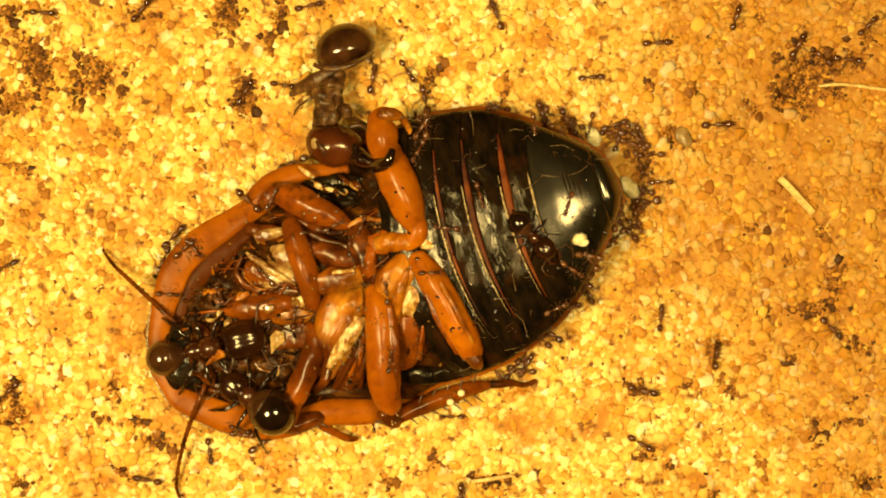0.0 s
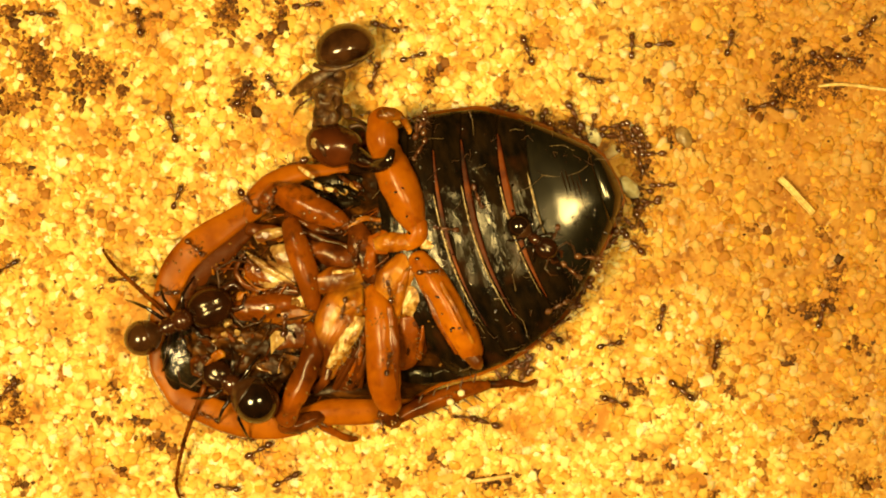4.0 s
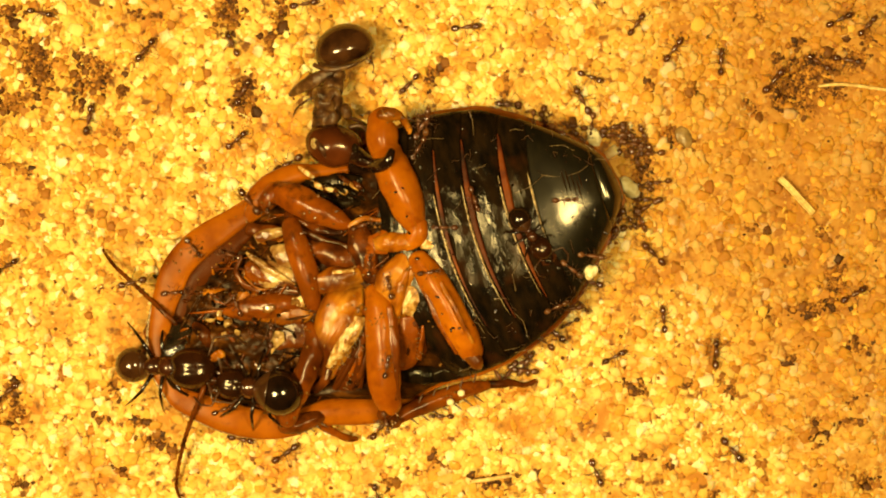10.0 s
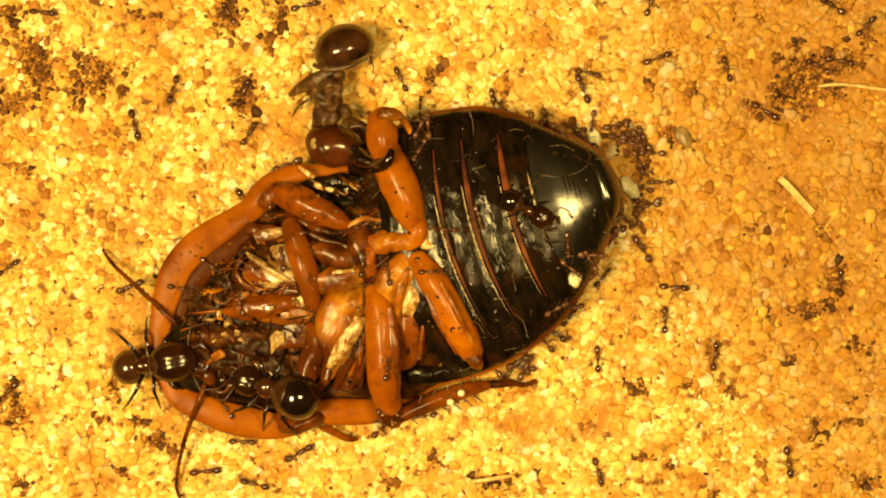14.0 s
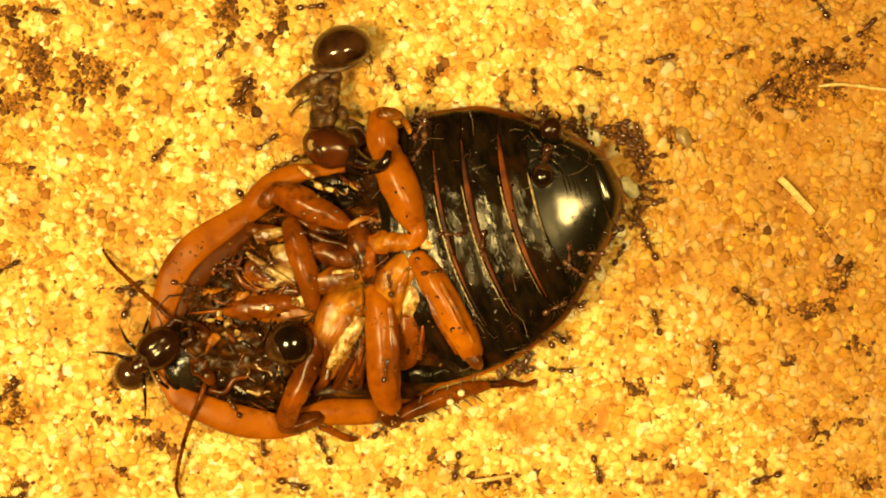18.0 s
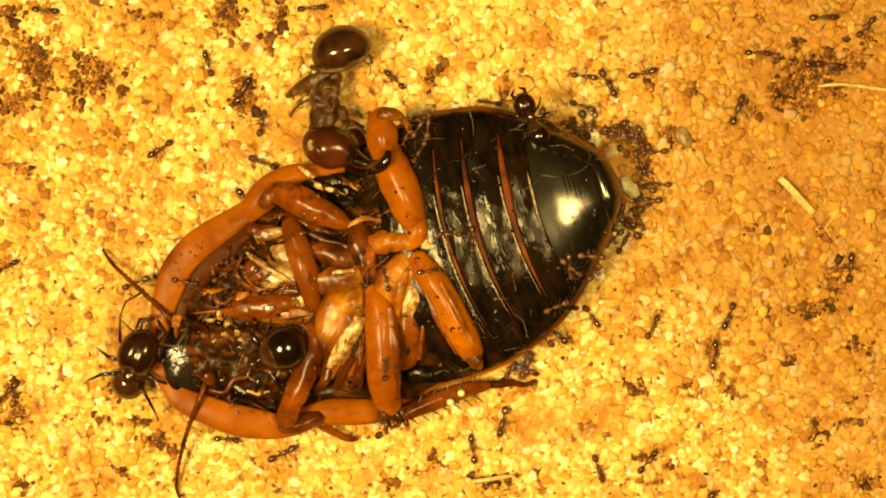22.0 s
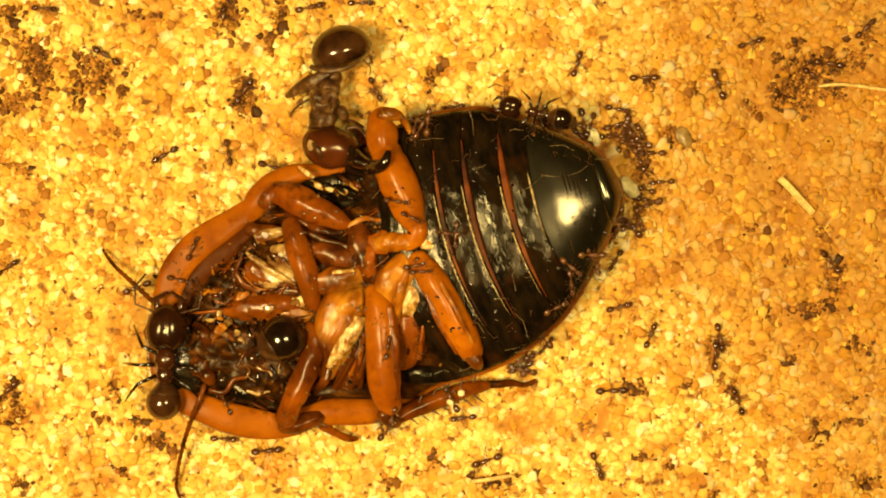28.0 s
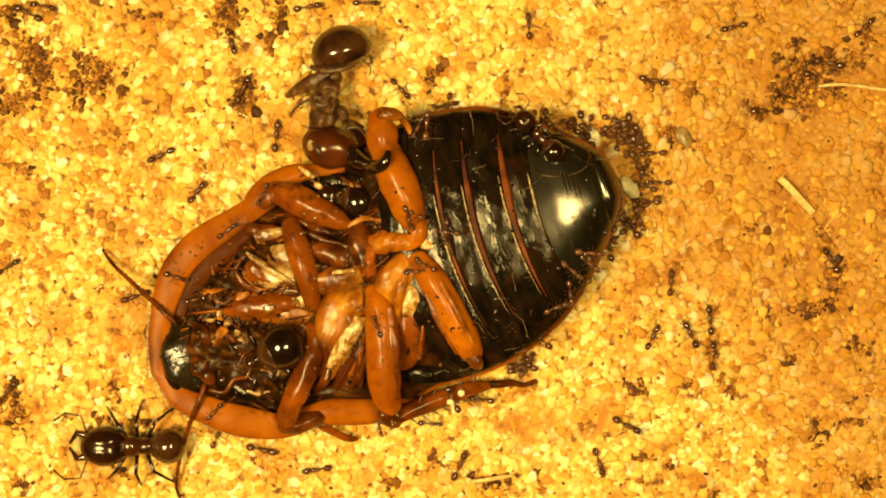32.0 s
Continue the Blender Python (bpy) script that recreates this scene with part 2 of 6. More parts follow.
def sweep(bm, pts, radii, sides=10, flat=1.0, up=Vector((0, 0, 1)), square=1.0):
    """A limb along pts (world) with radii in grid units; flat: height over width. Ends are rounded."""
    pts = [Vector(p) for p in pts]
    rings = []
    n = len(pts)
    for i, p in enumerate(pts):
        d = (pts[min(i + 1, n - 1)] - pts[max(i - 1, 0)]).normalized()
        side = d.cross(up)
        side = side.normalized() if side.length > 1e-6 else Vector((1, 0, 0))
        top = side.cross(d).normalized()
        ends = [(p, 1.0)]
        r = radii[i] * K
        if i == 0:
            ends = [(p - d * r * 0.55, 0.45), (p - d * r * 0.3, 0.8), (p, 1.0)]
        elif i == n - 1:
            ends = [(p, 1.0), (p + d * r * 0.3, 0.8), (p + d * r * 0.55, 0.45)]
        for c, f in ends:
            rings.append([bm.verts.new(c + (side * math.copysign(abs(math.cos(a)) ** square, math.cos(a)) + top * math.copysign(abs(math.sin(a)) ** square, math.sin(a)) * flat) * r * f)
                          for a in (2 * math.pi * k / sides for k in range(sides))])
    for a, b in zip(rings, rings[1:]):
        for k in range(sides):
            bm.faces.new((a[k], a[(k + 1) % sides], b[(k + 1) % sides], b[k]))
    bm.faces.new(rings[0][::-1])
    bm.faces.new(rings[-1])
    bm.verts.index_update()
    return bm


def smooth_line(pts, steps=5):
    """Catmull-Rom through tuples of any length."""
    out = []
    n = len(pts)
    for i in range(n - 1):
        a, b, c, d = (np.array(pts[max(0, min(n - 1, i + k))], float) for k in (-1, 0, 1, 2))
        for s in range(steps):
            t = s / steps
            out.append(0.5 * (2 * b + (c - a) * t + (2 * a - 5 * b + 4 * c - d) * t * t + (3 * b - a - 3 * c + d) * t ** 3))
    out.append(np.array(pts[-1], float))
    return out


def limb(pts, sides=12, flat=1.0, steps=5, rough=0.0, seed=0, square=1.0):
    """A limb from (u, v, h, radius) tuples on the plan."""
    line = smooth_line(pts, steps)
    bm = sweep(bmesh.new(), [P(*p[:3]) for p in line], [max(0.6, p[3]) for p in line], sides, flat, square=square)
    if rough:
        for v in bm.verts:
            v.co += noise.noise_vector(v.co * 900 + Vector((seed, 0, 0))) * rough * K
    return bm


def blob(center, radii, turn=0.0, tilt=0.0, sub=3, rough=0.0, seed=0, grain=800):
    """An ellipsoid at a world place, radii in grid units, turned about z by degrees (counter-clockwise from above)."""
    bm = bmesh.new()
    bmesh.ops.create_icosphere(bm, subdivisions=sub, radius=1.0)
    m = Matrix.Translation(center) @ Euler((0, radians(tilt), radians(turn))).to_matrix().to_4x4() @ Matrix.Diagonal((radii[0] * K, radii[1] * K, radii[2] * K, 1))
    bmesh.ops.transform(bm, matrix=m, verts=bm.verts)
    if rough:
        for v in bm.verts:
            v.co += noise.noise_vector(v.co * grain + Vector((seed * 3.1, seed, 0))) * rough * K
    return bm


def sheet(edge, other, bulge=5.0, thick=4.0, rows=10, rough=1.5, seed=0):
    """A thin curved plate between two lines of (u, v, h) on the plan, domed by bulge and closed below."""
    a, b = smooth_line(edge, 8), smooth_line(other, 8)
    n = max(len(a), len(b))
    a, b = [a[round(i * (len(a) - 1) / (n - 1))] for i in range(n)], [b[round(i * (len(b) - 1) / (n - 1))] for i in range(n)]
    bm = bmesh.new()
    tops, lows = [], []
    for r in range(rows + 1):
        f = r / rows
        line = []
        for i in range(n):
            q = a[i] * (1 - f) + b[i] * f
            dome = math.sin(math.pi * f) ** 0.7 * math.sin(math.pi * (0.12 + 0.76 * i / (n - 1))) ** 0.6
            wrinkle = noise.noise(Vector((q[0] / 9.0, q[1] / 9.0, seed))) + 0.5 * noise.noise(Vector((q[0] / 4.0, q[1] / 4.0, seed)))
            line.append((q[0], q[1], q[2] + bulge * dome + rough * wrinkle))
        tops.append([bm.verts.new(P(*q)) for q in line])
        lows.append([bm.verts.new(P(q[0], q[1], q[2] - thick)) for q in line])
    ring = tops[0] + [t[-1] for t in tops[1:]] + tops[-1][-2::-1] + [t[0] for t in tops[-2:0:-1]]
    under = lows[0] + [t[-1] for t in lows[1:]] + lows[-1][-2::-1] + [t[0] for t in lows[-2:0:-1]]
    for grid in (tops, lows):
        for x, y in zip(grid, grid[1:]):
            for k in range(n - 1):
                bm.faces.new((x[k], x[k + 1], y[k + 1], y[k]))
    for k in range(len(ring)):
        bm.faces.new((ring[k], ring[(k + 1) % len(ring)], under[(k + 1) % len(ring)], under[k]))
    bmesh.ops.recalc_face_normals(bm, faces=bm.faces)
    bm.verts.index_update()
    return bm


def merge(*bms):
    out = bmesh.new()
    for b in bms:
        me = bpy.data.meshes.new("tmp")
        b.to_mesh(me)
        out.from_mesh(me)
        b.free()
        bpy.data.meshes.remove(me)
    return out


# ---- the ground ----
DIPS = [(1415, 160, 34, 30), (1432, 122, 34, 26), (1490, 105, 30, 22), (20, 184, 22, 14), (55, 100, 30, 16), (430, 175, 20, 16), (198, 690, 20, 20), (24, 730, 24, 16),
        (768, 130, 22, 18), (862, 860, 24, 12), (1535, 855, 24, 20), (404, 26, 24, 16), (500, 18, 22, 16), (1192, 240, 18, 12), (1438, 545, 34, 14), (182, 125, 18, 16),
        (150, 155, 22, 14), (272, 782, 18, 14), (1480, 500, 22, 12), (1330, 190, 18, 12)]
# brown hollows, stain and pit shade both in the colour: place, two radii and turn
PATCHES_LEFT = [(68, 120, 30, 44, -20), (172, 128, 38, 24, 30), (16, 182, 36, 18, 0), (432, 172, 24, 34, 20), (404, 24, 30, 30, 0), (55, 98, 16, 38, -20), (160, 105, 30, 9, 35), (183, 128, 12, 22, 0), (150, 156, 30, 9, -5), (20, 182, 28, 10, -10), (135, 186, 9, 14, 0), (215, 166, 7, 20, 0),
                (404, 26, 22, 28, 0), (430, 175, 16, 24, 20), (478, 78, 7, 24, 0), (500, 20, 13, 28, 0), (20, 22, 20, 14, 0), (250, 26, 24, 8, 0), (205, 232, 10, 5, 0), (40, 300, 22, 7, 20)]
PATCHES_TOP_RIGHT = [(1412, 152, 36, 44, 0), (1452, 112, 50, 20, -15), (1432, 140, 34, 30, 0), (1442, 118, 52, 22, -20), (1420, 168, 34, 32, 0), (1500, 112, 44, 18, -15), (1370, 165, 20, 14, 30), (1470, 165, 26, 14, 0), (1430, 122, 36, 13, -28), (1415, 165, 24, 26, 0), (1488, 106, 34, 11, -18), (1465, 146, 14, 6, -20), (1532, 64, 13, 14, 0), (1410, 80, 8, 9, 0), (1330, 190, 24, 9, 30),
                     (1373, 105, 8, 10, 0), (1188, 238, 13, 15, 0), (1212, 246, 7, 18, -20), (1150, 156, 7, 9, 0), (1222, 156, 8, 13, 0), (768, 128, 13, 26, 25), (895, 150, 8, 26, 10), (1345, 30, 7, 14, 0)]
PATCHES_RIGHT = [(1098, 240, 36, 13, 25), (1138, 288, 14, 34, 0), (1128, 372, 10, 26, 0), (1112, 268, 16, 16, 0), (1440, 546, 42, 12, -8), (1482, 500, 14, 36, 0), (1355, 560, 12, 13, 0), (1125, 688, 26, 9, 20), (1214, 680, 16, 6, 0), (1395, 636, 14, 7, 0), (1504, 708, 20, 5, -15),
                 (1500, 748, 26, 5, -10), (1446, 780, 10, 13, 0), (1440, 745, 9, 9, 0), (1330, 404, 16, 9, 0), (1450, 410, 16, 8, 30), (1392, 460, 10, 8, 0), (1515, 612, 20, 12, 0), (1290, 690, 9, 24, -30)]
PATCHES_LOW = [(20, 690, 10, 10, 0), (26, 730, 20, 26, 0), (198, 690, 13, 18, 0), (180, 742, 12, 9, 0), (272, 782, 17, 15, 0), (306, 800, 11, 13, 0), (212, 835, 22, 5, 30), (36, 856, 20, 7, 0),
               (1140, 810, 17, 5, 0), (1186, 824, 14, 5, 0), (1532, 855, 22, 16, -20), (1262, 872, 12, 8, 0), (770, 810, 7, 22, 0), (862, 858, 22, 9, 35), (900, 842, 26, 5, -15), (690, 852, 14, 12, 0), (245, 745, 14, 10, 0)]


def ground_height(u, v):
    h = 12.0 * noise.noise(Vector((u / 210.0, v / 210.0, 3.0))) + 5.0 * noise.noise(Vector((u / 70.0, v / 70.0, 7.0)))
    for a, b, r, d in DIPS:
        q = ((u - a) ** 2 + (v - b) ** 2) / (r * r)
        if q < 6:
            h -= d * math.exp(-q)
    return h


def ground():
    far = [2500, 4000, 9000, 3e4, 2e5, 2e6]
    us = [-x for x in far[::-1]] + list(np.arange(-700, -60, 40.0)) + list(np.arange(-60, 1640, 5.5)) + list(np.arange(1640, 2300, 40.0)) + far
    vs = [-x for x in far[::-1]] + list(np.arange(-700, -60, 40.0)) + list(np.arange(-60, 950, 5.5)) + list(np.arange(950, 1600, 40.0)) + far

    def lumps(u, v):
        return 4.0 * noise.noise(Vector((u / 19.0, v / 17.0, 1.0))) + 2.5 * noise.noise(Vector((u / 8.0, v / 8.0, 4.0)))

    verts = [P(u, v, 0) + Vector((0, 0, (ground_height(u, v) + 1.9 + 2.2 * noise.noise(Vector((u / 120.0, v / 120.0, 9.0))) + lumps(u, v)) * K)) for v in vs for u in us]
    w = len(us)
    faces = [(j * w + i, j * w + i + 1, (j + 1) * w + i + 1, (j + 1) * w + i)[::-1] for j in range(len(vs) - 1) for i in range(w - 1)]
    me = bpy.data.meshes.new("ground")
    me.from_pydata(verts, [], faces)
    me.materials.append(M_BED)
    for p in me.polygons:
        p.use_smooth = True
    tagged(new("ground", me), "yellow sandy ground reaching out into the dark", "ground", kind="structure")


def grain_cloud(name, centres, radii, mat, label, category, squash=0.50, seed=3, odd=0.2):
    """Thousands of rounded grains joined into one mesh."""
    rng = np.random.default_rng(seed)
    kinds = []
    for k in range(8):
        bm = bmesh.new()
        bmesh.ops.create_icosphere(bm, subdivisions=2, radius=1.0)
        for v in bm.verts:
            box = 0.72 + 0.04 * (k % 3)
            q = Vector([math.copysign(abs(x) ** box, x) for x in v.co]) * 0.90
            v.co = q * (1.0 + 0.55 * noise.noise(v.co * 1.2 + Vector((k * 9.0, 0, 0))) + 0.20 * noise.noise(v.co * 2.6 + Vector((0, k * 5.0, 0))))
        bm.verts.index_update()
        kinds.append((np.array([v.co[:] for v in bm.verts]), np.array([[v.index for v in f.verts] for f in bm.faces])))
        bm.free()
    nv, nf = len(kinds[0][0]), len(kinds[0][1])
    n = len(centres)
    q = rng.normal(size=(n, 4)) * np.array([1, 0.09, 0.09, 1])
    q /= np.linalg.norm(q, axis=1)[:, None]
    w, x, y, z = q.T
    rot = np.stack([np.stack([1 - 2 * (y * y + z * z), 2 * (x * y - w * z), 2 * (x * z + w * y)], -1),
                    np.stack([2 * (x * y + w * z), 1 - 2 * (x * x + z * z), 2 * (y * z - w * x)], -1),
                    np.stack([2 * (x * z - w * y), 2 * (y * z + w * x), 1 - 2 * (x * x + y * y)], -1)], 1)
    which = rng.integers(0, 8, n)
    shape = np.stack([k[0] for k in kinds])[which] * (np.array([1, 1, squash]) * rng.uniform(1 - odd, 1 + odd, (n, 1, 3)))
    co = np.einsum("nij,nkj->nki", rot, shape) * radii[:, None, None] + centres[:, None, :]
    tri = np.stack([k[1] for k in kinds])[which] + (np.arange(n) * nv)[:, None, None]
    me = bpy.data.meshes.new(name)
    me.vertices.add(n * nv)
    me.vertices.foreach_set("co", co.astype(np.float32).ravel())
    me.loops.add(n * nf * 3)
    me.loops.foreach_set("vertex_index", tri.astype(np.int32).ravel())
    me.polygons.add(n * nf)
    me.polygons.foreach_set("loop_start", np.arange(0, n * nf * 3, 3, dtype=np.int32))
    me.polygons.foreach_set("use_smooth", np.ones(n * nf, dtype=bool))
    me.update(calc_edges=True)
    me.validate()
    me.materials.append(mat)
    return tagged(new(name, me), label, category, kind="stuff")


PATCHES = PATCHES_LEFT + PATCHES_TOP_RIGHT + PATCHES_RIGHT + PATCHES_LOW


def browning(u, v):
    """How brown the sand is at a place: hollows with stain and painted shade, and amber grains to the left and right.
    """
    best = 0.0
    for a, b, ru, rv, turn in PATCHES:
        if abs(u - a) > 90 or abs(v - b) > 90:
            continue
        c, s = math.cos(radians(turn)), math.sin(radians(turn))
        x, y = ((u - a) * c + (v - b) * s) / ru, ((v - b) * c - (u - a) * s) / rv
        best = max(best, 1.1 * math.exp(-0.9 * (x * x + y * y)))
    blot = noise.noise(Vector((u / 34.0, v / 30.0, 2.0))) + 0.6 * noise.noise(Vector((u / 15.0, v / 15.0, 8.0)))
    # share of amber grains, rising towards the left and right
    amber_share = max(np.interp(u, [150, 480], [0.95, 0.0]) * np.interp(v, [480, 640], [1.0, 0.25]), np.interp(u, [1080, 1300], [0.0, 0.85]) * np.interp(v, [560, 860], [1.0, 0.45]), 0.05)
    return best, min(0.85, amber_share * (0.2 + 2.6 * max(0.0, blot - 0.05)))


def sand():
    rng = np.random.default_rng(11)
    rows = []
    step = 12.0
    j = 0
    for v in np.arange(-90, 975, step * 0.87):
        j += 1
        for u in np.arange(-90, 1660, step):
            coarse = 0.5 + 0.5 * noise.noise(Vector((u / 130.0, v / 130.0, 5.0)))
            rows.append((u + (j % 2) * step / 2 + rng.uniform(-5, 5), v + rng.uniform(-5, 5), 4.0 + 7.0 * rng.uniform() ** 1.7 + 2.4 * coarse, -0.6))
    for _ in range(2200):
        rows.append((rng.uniform(-90, 1660), rng.uniform(-90, 975), 6.0 + 8.5 * rng.uniform() ** 2, 0.5))
    sorts = {"clean": [], "amber": [], "brown": []}
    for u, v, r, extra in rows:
        hollow, amber_share = browning(u, v)
        sort = "brown" if rng.uniform() < hollow else "amber" if rng.uniform() < max(amber_share, hollow) else "clean"
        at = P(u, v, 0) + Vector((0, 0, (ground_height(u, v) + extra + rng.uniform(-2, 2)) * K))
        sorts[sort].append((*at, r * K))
    for k, (sort, name, mat, label) in enumerate((("clean", "sand_grains", M_GRAIN, "loose rounded yellow and pale quartz sand grains"), ("amber", "amber_grains", M_AMBER_GRAIN, "amber grains of sand, denser to the left and right"),
                                                  ("brown", "stain_shade_grains", M_STAIN_SHADE, "brown grains of sand in hollows, stain and shade in their colour"))):
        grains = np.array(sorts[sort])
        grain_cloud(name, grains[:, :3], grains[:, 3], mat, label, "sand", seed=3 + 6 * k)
    # dark crumbs: real specks, plus slivers that imitate shade in gaps and pits
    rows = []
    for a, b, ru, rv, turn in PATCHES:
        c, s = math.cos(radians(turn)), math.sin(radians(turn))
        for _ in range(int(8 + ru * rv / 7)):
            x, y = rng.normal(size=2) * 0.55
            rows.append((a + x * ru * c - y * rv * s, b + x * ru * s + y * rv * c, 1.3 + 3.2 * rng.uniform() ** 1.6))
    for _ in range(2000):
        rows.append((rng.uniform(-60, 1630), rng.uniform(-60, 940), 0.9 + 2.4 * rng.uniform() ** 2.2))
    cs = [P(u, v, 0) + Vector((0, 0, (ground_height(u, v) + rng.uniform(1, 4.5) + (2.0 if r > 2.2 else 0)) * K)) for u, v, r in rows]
    grain_cloud("soil_and_gap_crumbs", np.array([c[:] for c in cs]), np.array([r[2] for r in rows]) * K, M_DARK_CRUMB,
                "dark specks and crumbs of soil, many standing in for shaded gaps", "soil", seed=5, odd=0.5)


ground()
sand()


# ---- the cockroach, lying on its back ----
AX = Vector((0.944, -0.327))
NX = Vector((0.327, 0.944))


def body_point(s, w, h):
    """A point of the body: s along it from the head, w across it."""
    return P(330 + AX.x * s + NX.x * w, 610 + AX.y * s + NX.y * w, h)


def half_width(s):
    """Half the belly's width on its two sides, smoothed along the body."""
    d = max(0.0, min(14.0, (818 - s) * 0.6))
    a, b, c = rough_width(s - d), rough_width(s), rough_width(s + d)
    return (a[0] + b[0] + c[0]) / 3, (a[1] + b[1] + c[1]) / 3


def rough_width(s):
    upper = np.interp(s, [-60, 0, 80, 160, 260, 360, 507, 540, 628, 689, 753, 798, 808, 814, 818], [40, 130, 176, 190, 224, 222, 244, 244, 226, 189, 134, 90, 74, 54, 6])
    lower = np.interp(s, [-66, -40, 0, 90, 170, 290, 403, 475, 528, 587, 648, 706, 762, 788, 806, 814, 818], [4, 84, 140, 198, 212, 232, 214, 217, 214, 198, 172, 128, 70, 44, 24, 12, 4])
    return upper, lower


def belly_height(s, w):
    up, lo = half_width(s)
    x = min(0.999, abs(w) / (up if w < 0 else lo))
    rise = np.interp(s, [-60, 60, 300, 520, 600, 680, 900], [40, 55, 88, 110, 113, 113, 113])
    if s > 640:
        rise = (rise - 0.0006 * max(0.0, s - 680) ** 2) * (0.68 + 0.32 * (1 - min(0.999, (s - 640) / 178.5) ** 14) ** 0.5)
    flat = np.interp(s, [370, 470], [2.0, 13.0])
    steep = np.interp(s, [370, 470], [1.05, 0.5])
    wall = np.interp(s, [370, 470], [0.0, 0.62])
    lean = (x if w > 0 else -x) + np.interp(s, [370, 470, 600, 700], [0.0, 0.0, 0.05, 0.16])
    return 37 + rise * (wall + (1 - wall) * (1 - x ** flat) ** steep * (1 - np.interp(s, [370, 470], [0.0, 0.55]) * lean * lean))


def dorsal_shell(roach):
    """Back shell underneath, a shallow bowl whose thin edge shows all round the belly."""
    bm = bmesh.new()
    outline = []
    ss = list(np.linspace(-62, 816.5, 90))
    for s in ss:
        outline.append((s, -half_width(s)[0] - (3 if s > 480 else 1)))
    for s in ss[::-1]:
        outline.append((s, half_width(s)[1] + (4 if s > 440 else 1)))
    rings = []
    for f, h in ((0.90, 16), (0.985, 26), (1.004, 33), (1.008, 30), (0.99, 22), (0.86, 10), (0.5, 2)):
        rings.append([bm.verts.new(body_point(380 + (s - 380) * f, w * f, h)) for s, w in outline])
    for a, b in zip(rings, rings[1:]):
        for k in range(len(a)):
            bm.faces.new((a[k], b[k], b[(k + 1) % len(a)], a[(k + 1) % len(a)]))
    bm.faces.new(rings[0][::-1])
    bm.faces.new(rings[-1])
    bm.verts.index_update()
    part("dorsal_shell", bm, M_RIM, roach, "thin brown edge of the back shell")


def belly_strip(s0, s1, bend, lift0, lift1, inset=0.0, rows=7, cols=40, w0=-1.0, w1=1.0, wave=0.0, extra=0.0, taper=False, swell=0.0):
    """A curved plate across the belly from s0 to s1; lift: how far its front and rear edges stand off."""
    bm = bmesh.new()
    grid = []
    for i in range(rows + 1):
        f = i / rows
        line = []
        for j in range(cols + 1):
            x = w0 + (w1 - w0) * j / cols
            x = math.copysign(1 - (1 - abs(x)) ** 1.45, x) if w1 - w0 == 2 else x
            span = (s1 - s0) * (0.12 + 0.88 * (1 - abs(2.0 * (j / cols) ** 0.62 - 1) ** 1.2) if taper else 1.0)
            mid = s0 + span * f
            for _ in range(2):
                up, lo = half_width(min(817, mid))
                w = x * ((up if x < 0 else lo) - inset)
                mid = min(817.5, s0 + span * f + bend * w * w)
            h = belly_height(mid, w) + lift0 + (lift1 - lift0) * f ** 1.6
            h += swell * math.sin(math.pi * f) + wave * noise.noise(Vector((w / 40.0, mid / 26.0, 1.7)))
            line.append(bm.verts.new(body_point(mid, w, h)))
        if w1 - w0 == 2:
            line = [bm.verts.new(Vector((line[0].co.x, line[0].co.y, 30 * K)))] + line + [bm.verts.new(Vector((line[-1].co.x, line[-1].co.y, 30 * K)))]
        grid.append(line)
    low = [bm.verts.new(v.co - Vector((0, 0, (9 + extra) * K))) for v in grid[-1]]
    grid.append(low)
    for a, b in zip(grid, grid[1:]):
        for k in range(len(a) - 1):
            bm.faces.new((a[k], b[k], b[k + 1], a[k + 1]))
    bmesh.ops.recalc_face_normals(bm, faces=bm.faces)
    bm.verts.index_update()
    return bm


